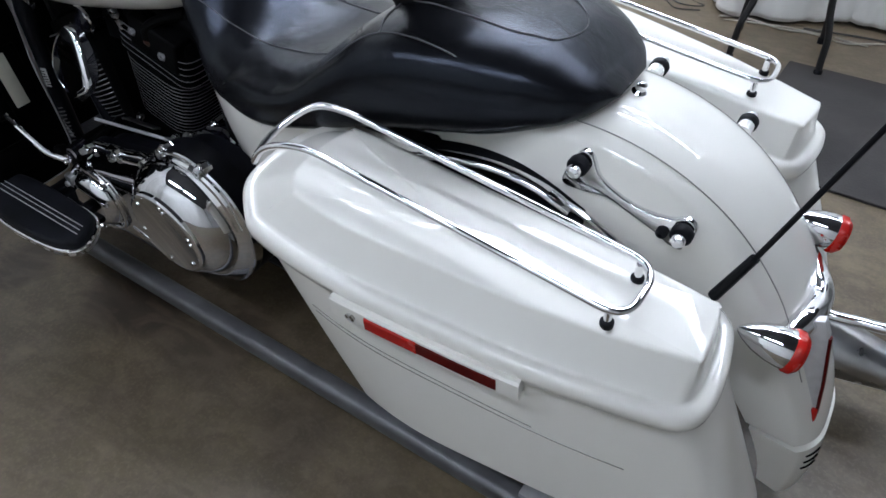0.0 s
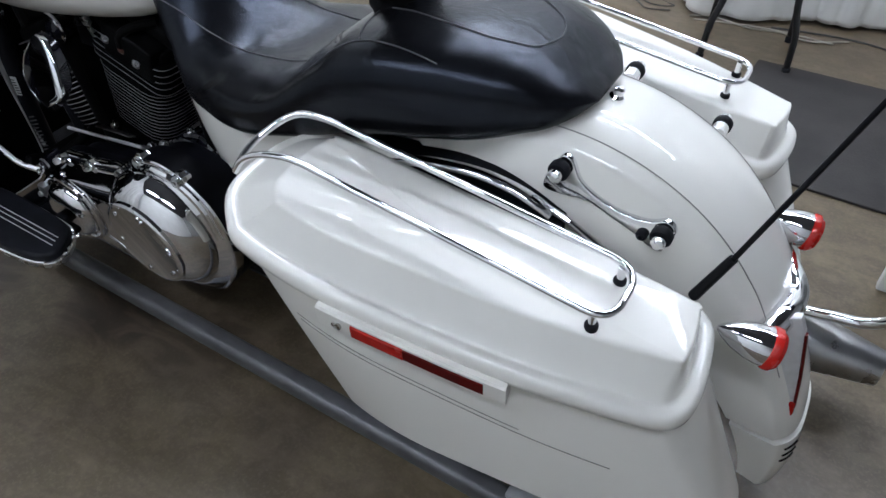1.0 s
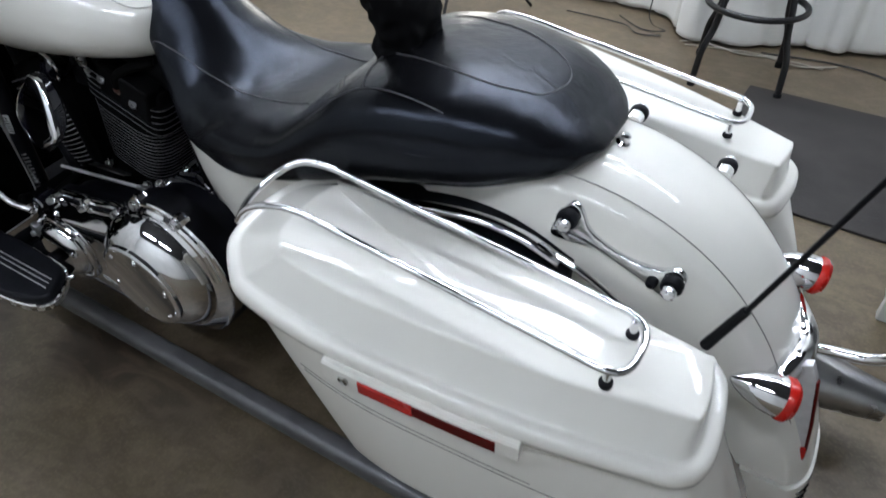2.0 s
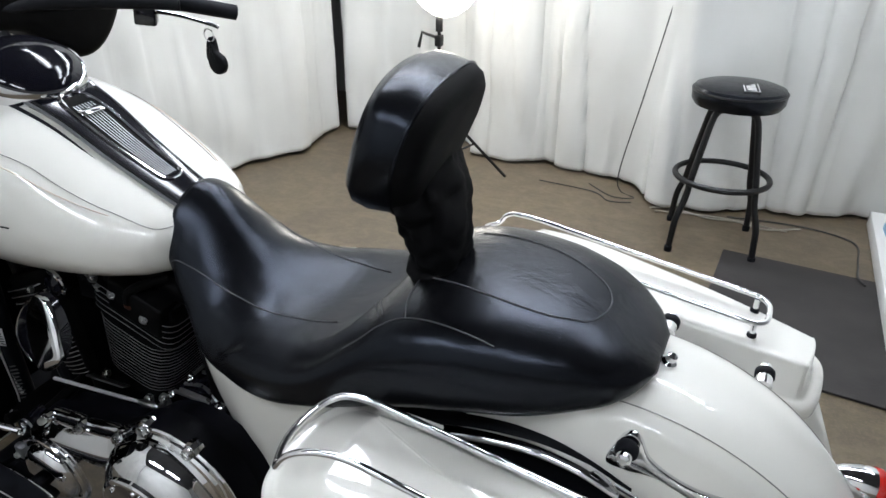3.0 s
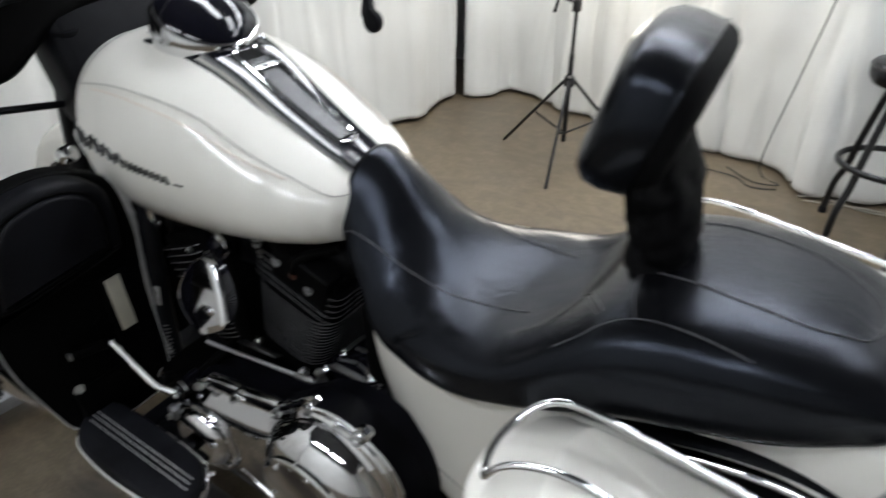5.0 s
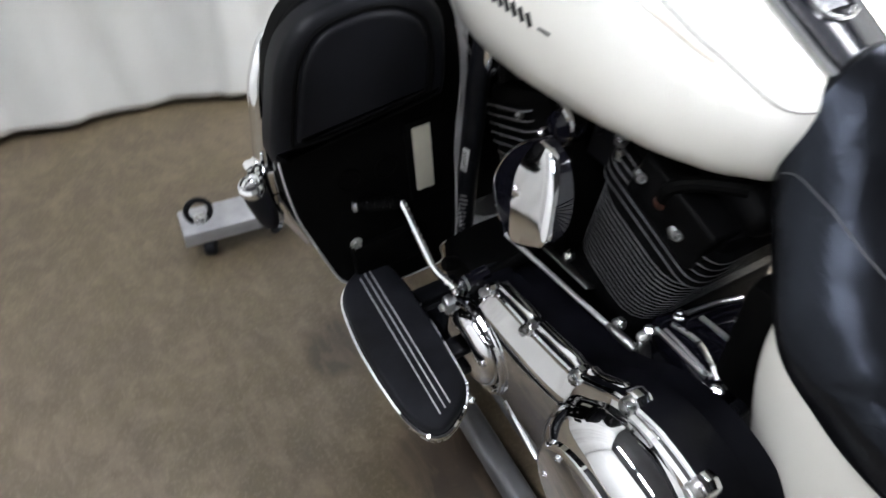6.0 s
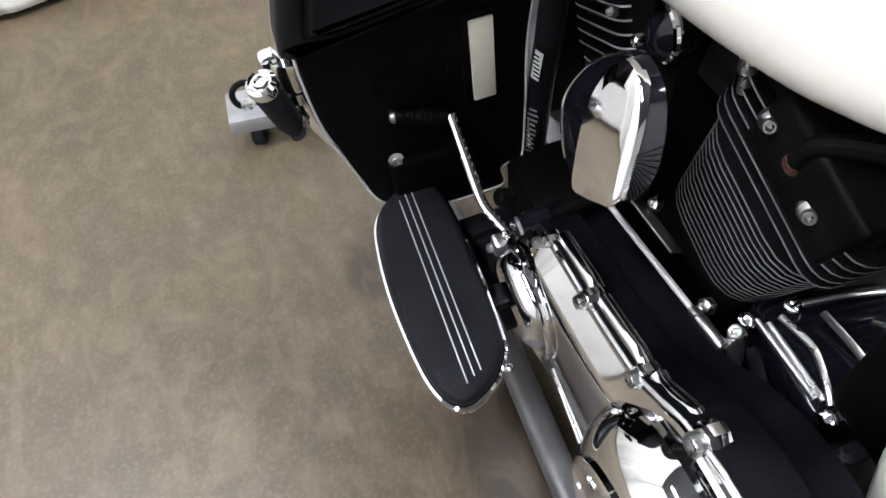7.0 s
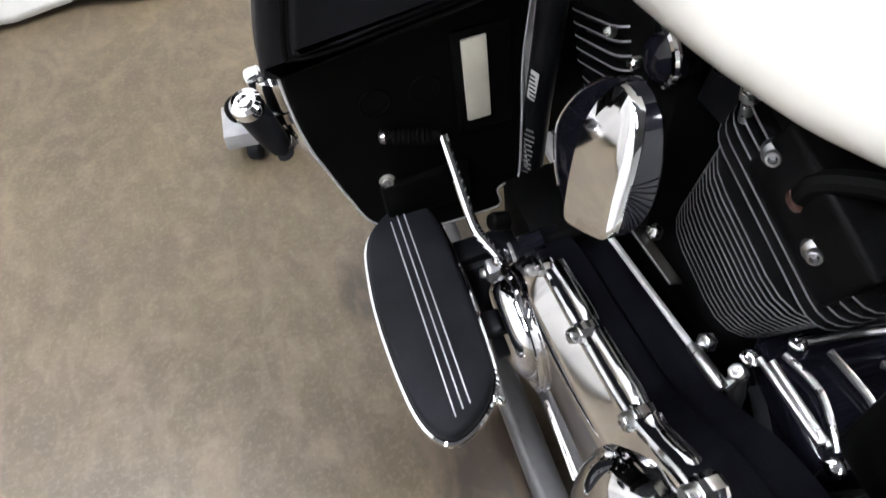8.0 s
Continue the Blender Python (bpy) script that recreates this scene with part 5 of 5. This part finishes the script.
# chrome-edged gearbox covers behind the rear cylinder
# black box added to keep the valley between the cylinders dark
part("valley_block", box((0.06, 0.20, 0.22), pose(-1.050, -0.055, 0.49), 0.015), DEEP, bike)
# added black panel that darkens the open gap ahead of the engine
part("gap_blocker", box((0.012, 0.40, 0.52), pose(-1.315, 0.0, 0.54), 0.003), DEEP, bike)
gear = part("gearbox_cover", box((0.155, 0.16, 0.09), pose(-0.800, -0.020, 0.292, 0, -6, -12), 0.016, 3), GLOSSBLACK, bike, "gloss black gearbox cover with bright edges")
for pts in ([(-0.861, -0.097, 0.335), (-0.761, -0.096, 0.338)], [(-0.853, -0.088, 0.336), (-0.756, -0.090, 0.339)], [(-0.855, -0.072, 0.337), (-0.81, -0.066, 0.342), (-0.77, -0.078, 0.342), (-0.750, -0.085, 0.337)], [(-0.738, -0.086, 0.335), (-0.738, -0.038, 0.338)], [(-0.860, -0.042, 0.337), (-0.850, 0.0, 0.345), (-0.838, 0.045, 0.345)], [(-0.841, -0.031, 0.342), (-0.783, -0.029, 0.345), (-0.747, -0.037, 0.340)], [(-0.81, 0.0, 0.352), (-0.775, 0.035, 0.352), (-0.76, 0.06, 0.35)]):
    part("bright_edge", tube([p + Vector((0, 0, 0.005)) for p in spline(pts, 6)], 0.0042, 8), SATIN, gear)
for p in ((-0.866, -0.100, 0.328), (-0.740, -0.090, 0.332), (-0.738, -0.038, 0.334), (-0.864, -0.045, 0.332)):
    part("cover_bolt", lathe([(0.010, 0), (0.010, 0.010), (0.007, 0.012), (0.004, 0.012), (0.004, 0.006)], p, (0.1, -0.5, 0.85), 14), CHROME, gear)
shift = Matrix.Translation((-0.617, -0.461, 1.02))
gear.matrix_basis = shift @ Matrix.Scale(0.9, 4) @ shift.inverted()
part("makers_plate", box((0.060, 0.014, 0.002), Matrix.Translation((-0.798, -0.142, 0.365)) @ pose(0, 0, 0, 20, 0, -22), 0), BLACK, bike)
part("starter_tube", tube([(-0.80, 0.03, 0.37), (-0.66, 0.02, 0.385)], 0.030, 20), CHROME, bike, "chrome starter body")
part("wiring_loom", tube(spline([(-0.66, -0.16, 0.42), (-0.70, -0.19, 0.455), (-0.78, -0.2, 0.43)], 8), 0.009, 8), RUBBER, bike)
part("case_bracket", join(box((0.016, 0.070, 0.016), pose(-0.690, -0.165, 0.420, 8, 0, 2), 0.003), box((0.03, 0.018, 0.05), pose(-0.694, -0.195, 0.398), 0.004), bolt((-0.690, -0.150, 0.428), (0, -0.3, 1), 0.007, 0.006, 6)), BLACK, bike, "black bolted bracket")

# floorboard
fb_out = [(-1.240, -0.383), (-1.226, -0.425), (-1.194, -0.457), (-1.138, -0.468), (-1.057, -0.471), (-0.957, -0.463), (-0.910, -0.448), (-0.895, -0.424), (-0.912, -0.388), (-0.942, -0.364), (-0.975, -0.357), (-1.073, -0.353), (-1.162, -0.354), (-1.215, -0.362)]
fb = smooth_outline(fb_out, 6)
UP = lambda z: pose(0, 0, z)
board = part("floorboard", slab([(-1.07 + (x + 1.07) * 1.005, -0.41 + (y + 0.41) * 1.01) for x, y in fb], UP(0.278), 0.014, 0.004), STEEL, bike, "black rubber floorboard in a bright rim")
part("rubber_pad", slab([(-1.07 + (x + 1.07) * 0.985, -0.41 + (y + 0.41) * 0.965) for x, y in fb], UP(0.288), 0.023, 0.008, 4), RUBBER, board, "black ribbed rubber pad")
part("rim", tube([(x, y, 0.291) for x, y in fb], 0.0045, 8, True), CHROME, board)
for y0, x0, x1 in ((-0.4185, -1.205, -0.916), (-0.408, -1.215, -0.922), (-0.3985, -1.221, -0.926)):
    part("bright_strip", box((x1 - x0, 0.0017, 0.003), pose((x0 + x1) / 2, y0, 0.3114), 0.001), PALEMETAL, board)
for x in (-1.04, -1.16):
    part("board_mount", box((0.035, 0.12, 0.018), pose(x, -0.32, 0.258), 0.005), BLACK, board)
part("board_bracket", join(box((0.17, 0.035, 0.016), pose(-1.085, -0.325, 0.240, 0, 0, 0), 0.004), box((0.03, 0.08, 0.03), pose(-1.15, -0.30, 0.236), 0.005)), BLACK, board)
part("rim_screw", bolt((-0.930, -0.365, 0.285), (0.7, 0.6, 0), 0.006, 0.008), CHROME, board)

# shift lever with ribbed rubber peg
lever = part("shift_lever", tube(bent([(-1.194, -0.333, 0.450), (-1.094, -0.331, 0.388), (-1.074, -0.322, 0.380), (-1.052, -0.313, 0.371)], 0.018), 0.0062, 10), CHROME, bike, "chrome shift lever with a black rubber peg")
part("peg_rubber", lathe([(0.009, 0)] + [(r, 0.006 + 0.0058 * k + d) for k in range(9) for r, d in ((0.0105, 0), (0.0105, 0.003), (0.0088, 0.0038), (0.0088, 0.0052))] + [(0.009, 0.062)], (-1.197, -0.336, 0.449), (-0.35, -1, 0.05), 16), DEEP, lever)
part("peg_tip", lathe([(0.009, 0), (0.009, 0.005), (0.006, 0.008), (0.001, 0.008)], (-1.218, -0.397, 0.452), (-0.35, -1, 0.05), 14), STEEL, lever)
part("lever_hub", lathe([(0.004, -0.002), (0.0105, 0), (0.0115, 0.003), (0.0115, 0.012), (0.0095, 0.013), (0.0095, 0.018), (0.0125, 0.019), (0.0125, 0.045), (0.001, 0.045)], (-1.052, -0.309, 0.383), (0, 1, 0.1), 16), GLOSSBLACK, lever, "black hub with a bright ring")
part("hub_ring", lathe([(0.0118, 0), (0.0122, 0.002), (0.0118, 0.004)], (-1.052, -0.304, 0.3835), (0, 1, 0.1), 16), STEEL, lever)
part("hub_bolt", bolt((-1.053, -0.316, 0.372), (-0.1, -1, 0.5), 0.0065, 0.008), CHROME, lever)
part("hub_knob", lathe([(0.011, 0), (0.012, 0.003), (0.012, 0.02), (0.009, 0.024), (0.001, 0.024)], (-1.112, -0.285, 0.363), (0, -1, 0.35), 16), DEEP, lever)
foot = part("lever_foot", box((0.022, 0.016, 0.034), pose(-1.083, -0.318, 0.312, 0, 12, 0), 0.005), DULL, lever)
part("foot_bolt", bolt((-1.086, -0.326, 0.306), (0, -1, 0.3), 0.0065, 0.007), STEEL, foot)
part("shift_shaft", tube([(-1.052, -0.30, 0.372), (-1.06, -0.17, 0.385)], 0.011, 14), DEEP, bike)

# lower fairing: white outer shell, black liner, glove box
low = [(-0.250, 0.755), (-0.30, 0.780), (-0.36, 0.786), (-0.425, 0.772), (-0.463, 0.727), (-0.482, 0.66), (-0.492, 0.56), (-0.488, 0.47), (-0.475, 0.410), (-0.460, 0.350), (-0.442, 0.296), (-0.400, 0.263), (-0.350, 0.248), (-0.290, 0.247), (-0.257, 0.252), (-0.259, 0.285), (-0.246, 0.294), (-0.228, 0.298), (-0.222, 0.395), (-0.219, 0.50), (-0.205, 0.62), (-0.215, 0.72)]
low_s = smooth_outline(low, 5)
fairing = part("lower_fairing", slab([(-0.35 + (y + 0.35) * 1.006, 0.54 + (z - 0.54) * 1.004) for y, z in low_s], REAR(-1.262), 0.03, 0.004), DEEP, bike, "black lined lower fairing with a pale edge")
trim_pts = [(y, z) for y, z in low_s if z < 0.60]
k0 = max(range(len(trim_pts)), key=lambda i: (Vector(trim_pts[i]) - Vector(trim_pts[i - 1])).length)
trim_pts = trim_pts[k0:] + trim_pts[:k0]
part("edge_trim", tube([(-1.228, y, z) for y, z in trim_pts], 0.0017, 6), PALEMETAL, fairing, "thin pale edge trim")
part("inner_edge", slab([(-0.2165, 0.31), (-0.214, 0.74), (-0.190, 0.74), (-0.196, 0.31)], REAR(-1.25), 0.018, 0.001), PALEMETAL, fairing)
part("liner", slab(low_s, REAR(-1.250), 0.024, 0.006), DEEP, fairing, "matt black liner")
gb = smooth_outline([(-0.255, 0.745), (-0.30, 0.775), (-0.36, 0.782), (-0.427, 0.768), (-0.466, 0.725), (-0.488, 0.66), (-0.503, 0.602), (-0.496, 0.592), (-0.45, 0.590), (-0.36, 0.600), (-0.27, 0.612), (-0.250, 0.625), (-0.243, 0.70)], 6)
glove = part("glove_box", slab(gb, REAR(-1.235), 0.05, 0.018, 5), BLACK, fairing, "satin black glove box with an inset door")
door = [(-0.365 + (y + 0.365) * 0.74, 0.70 + (z - 0.70) * 0.76) for y, z in gb]
part("glove_door", slab(door, REAR(-1.19), 0.012, 0.008, 4), BLACK, glove)
part("door_groove", tube([(-1.186, -0.365 + (y + 0.365) * 0.79, 0.70 + (z - 0.70) * 0.81) for y, z in gb], 0.003, 6, True), DEEP, glove)
part("vent_flap", box((0.006, 0.030, 0.118), pose(-1.222, -0.279, 0.495, 0, 0, 0), 0.002), CREAM, fairing, "pale cream vent flap")
part("vent_frame", box((0.012, 0.07, 0.15), pose(-1.228, -0.270, 0.490, 0, 0, 0), 0.004), DEEP, fairing)
part("liner_bolt", lathe([(0.011, 0), (0.011, 0.002), (0.007, 0.003), (0.007, 0.007), (0.003, 0.007), (0.002, 0.004)], (-1.224, -0.408, 0.371), (1, 0, 0.2), 16), STEEL, fairing)
for y, z in ((-0.40, 0.50), (-0.34, 0.50)):
    part("liner_recess", tube([(-1.224, y + 0.018 * math.cos(a), z + 0.018 * math.sin(a)) for a in np.linspace(0, 2 * math.pi, 19)[:-1]], 0.0015, 6, True), DEEP, fairing)
part("liner_boss", box((0.02, 0.12, 0.07), pose(-1.222, -0.36, 0.335, 0, 0, 0), 0.01), DEEP, fairing)

# crash guard with highway peg
guard = part("crash_guard", tube(spline([(-1.30, -0.10, 0.66), (-1.33, -0.28, 0.69), (-1.33, -0.42, 0.70), (-1.310, -0.470, 0.66), (-1.298, -0.490, 0.585), (-1.286, -0.502, 0.49), (-1.27, -0.46, 0.37), (-1.285, -0.38, 0.31), (-1.30, -0.18, 0.29)], 10), 0.0155, 14), CHROME, bike, "chrome crash guard bar with a highway peg")
part("guard_clamp", join(lathe([(0.026, -0.02), (0.028, -0.014), (0.028, 0.014), (0.026, 0.02)], (-1.288, -0.500, 0.512), (0.02, 0.08, 1), 24), lathe([(0.021, -0.008), (0.022, 0.0), (0.021, 0.008)], (-1.286, -0.502, 0.478), (0.02, 0.02, 1), 24), box((0.03, 0.03, 0.06), pose(-1.288, -0.52, 0.51), 0.01)), CHROME, guard)
pg0, pg1 = Vector((-1.262, -0.521, 0.440)), Vector((-1.236, -0.536, 0.545))
peg = part("highway_peg", lathe([(0.012, 0.0), (0.016, 0.02), (0.0175, 0.05), (0.018, 0.08), (0.018, 0.094)], pg0, pg1 - pg0, 20), RUBBER, guard, "black rubber peg with a chrome end cap")
part("end_cap", lathe([(0.0185, 0), (0.0195, 0.005), (0.0185, 0.012), (0.0145, 0.016), (0.0120, 0.0135), (0.0100, 0.0135), (0.0085, 0.017), (0.0065, 0.017), (0.0055, 0.014), (0.001, 0.014)], pg0 + (pg1 - pg0).normalized() * 0.092, pg1 - pg0, 24), CHROME, peg)
part("peg_clevis", join(tube([pg0 + Vector((0.0, 0, -0.005)), (-1.275, -0.512, 0.432), (-1.286, -0.503, 0.465)], 0.010), lathe([(0.011, -0.012), (0.011, 0.012)], pg0, (1, 0.3, 0), 12)), CHROME, guard)

# forks, front wheel and fender
for s in (-1, 1):
    part("fork_leg", tube([(-1.42, s * 0.115, 0.95), (-1.53, s * 0.115, 0.62), (-1.625, s * 0.115, 0.33)], 0.032, 16), BLACK, bike, "black fork leg")
fw_ = part("front_wheel", lathe([(0.20, -0.045), (0.22, -0.058), (0.27, -0.068), (0.305, -0.05), (0.318, 0), (0.305, 0.05), (0.27, 0.068), (0.22, 0.058), (0.20, 0.045)], (-1.625, 0, 0.335), (0, 1, 0), 48), RUBBER, bike, "black front tyre")
part("rim", lathe([(0.02, -0.04), (0.19, -0.03), (0.205, -0.05), (0.205, 0.05), (0.19, 0.03), (0.02, 0.04)], (-1.625, 0, 0.335), (0, 1, 0), 32), DULL, fw_)
part("front_fender", loft([[(-1.625 + math.sin(a) * (0.355 - 0.04 * abs(k) ** 3), 0.085 * k, 0.335 + math.cos(a) * (0.355 - 0.04 * abs(k) ** 3)) for k in np.linspace(-1, 1, 13)] + [(-1.625 + math.sin(a) * 0.27, 0.088 * k, 0.335 + math.cos(a) * 0.27) for k in (1, 0.8, -0.8, -1)] for a in np.linspace(-1.2, 1.7, 40)]), WHITE, bike, "pearl white front fender", 50)
part("fork_cover", box((0.12, 0.30, 0.24), pose(-1.44, 0, 0.88, 0, -18, 0), 0.03, 3), BLACK, bike)

# upper fairing seen from behind: black inner face, handlebar, right grip with lever
bw = smooth_outline([(-0.42, 1.02), (-0.36, 0.93), (-0.30, 0.885), (-0.22, 0.885), (-0.12, 0.95), (0, 0.97), (0.10, 0.975), (0.18, 0.962), (0.27, 0.885), (0.36, 0.895), (0.44, 0.99), (0.46, 1.10), (0.40, 1.25), (0.2, 1.34), (0, 1.36), (-0.2, 1.34), (-0.40, 1.25), (-0.46, 1.12)], 5)
upper = part("upper_fairing", slab(bw, REAR(-1.50), 0.10, 0.03, 4), ENGINE, bike, "black inner face of the upper fairing")
part("outer_shell", slab([(y * 1.02, 1.12 + (z - 1.12) * 1.02) for y, z in bw], REAR(-1.56), 0.06, 0.004), WHITE, upper, "pearl white outer shell")
bars = part("handlebar", tube(spline([(-1.31, -0.34, 1.005), (-1.36, -0.28, 1.012), (-1.40, -0.2, 1.02), (-1.42, 0, 1.02), (-1.40, 0.2, 1.02), (-1.30, 0.36, 1.0), (-1.22, 0.44, 0.985)], 8), 0.0145, 12), BLACK, bike, "black handlebar with rubber grip and chrome lever")
part("grip", tube([(-1.255, 0.43, 0.995), (-1.17, 0.565, 0.945)], 0.0185, 16), RUBBER, bars, "black rubber grip")
part("master_cylinder", box((0.05, 0.05, 0.045), pose(-1.30, 0.405, 0.965, 0, 10, 40), 0.006), GLOSSBLACK, bars)
part("brake_lever", tube(spline([(-1.30, 0.40, 0.975), (-1.26, 0.46, 0.955), (-1.215, 0.515, 0.925), (-1.205, 0.53, 0.915)], 6), [0.008] * 18 + [0.009], 10, flat=0.7), CHROME, bars, "chrome brake lever")
fob = tagged(new("key_fob"), "black key fobs hanging on a ring from the brake lever", "key")
fob.matrix_world = bike.matrix_world @ pose(-1.215, 0.505, 0.905) @ Matrix.Scale(1.3, 4)
part("ring", tube([(0.012 * math.cos(a), 0.0, -0.004 + 0.012 * math.sin(a)) for a in np.linspace(0, 2 * math.pi, 21)[:-1]], 0.0012, 6, True), STEEL, fob)
part("round_fob", slab(smooth_outline([(0.004, -0.022), (0.010, -0.034), (0.026, -0.046), (0.028, -0.062), (0.018, -0.076), (0.002, -0.078), (-0.010, -0.068), (-0.012, -0.052), (-0.004, -0.034), (-0.002, -0.022)], 5), LEFT(0.006), 0.012, 0.004), BLACK, fob)
part("flat_fob", slab(smooth_outline([(-0.010, -0.012), (0.004, -0.012), (0.004, -0.05), (-0.014, -0.056), (-0.022, -0.052), (-0.018, -0.03)], 4), LEFT(0.012), 0.010, 0.003), BLACK, fob)

# chrome turn lamp on the fork and the ignition cover beside the tank
turn = part("turn_lamp", lathe([(0.002, 0), (0.014, 0.006), (0.028, 0.022), (0.034, 0.045), (0.034, 0.055), (0.028, 0.062), (0.001, 0.066)], (-1.43, -0.30, 0.845), (-1, -0.1, 0), 24), CHROME, bike, "chrome bullet turn lamp")
part("turn_stalk", tube([(-1.45, -0.29, 0.835), (-1.445, -0.13, 0.80)], 0.007), BLACK, turn)
part("lock_knob", lathe([(0.016, 0), (0.018, 0.006), (0.018, 0.018), (0.013, 0.026), (0.001, 0.028)], (-1.31, -0.225, 0.765), (0.3, -1, 0.1), 18), CHROME, bike)
part("neck_cover", slab(smooth_outline([(-1.345, 0.79), (-1.28, 0.80), (-1.20, 0.735), (-1.17, 0.68), (-1.185, 0.62), (-1.22, 0.64), (-1.28, 0.70), (-1.335, 0.74)], 6), LEFT(-0.175), 0.022, 0.012, 4), CHROME, bike, "chrome frame neck cover")
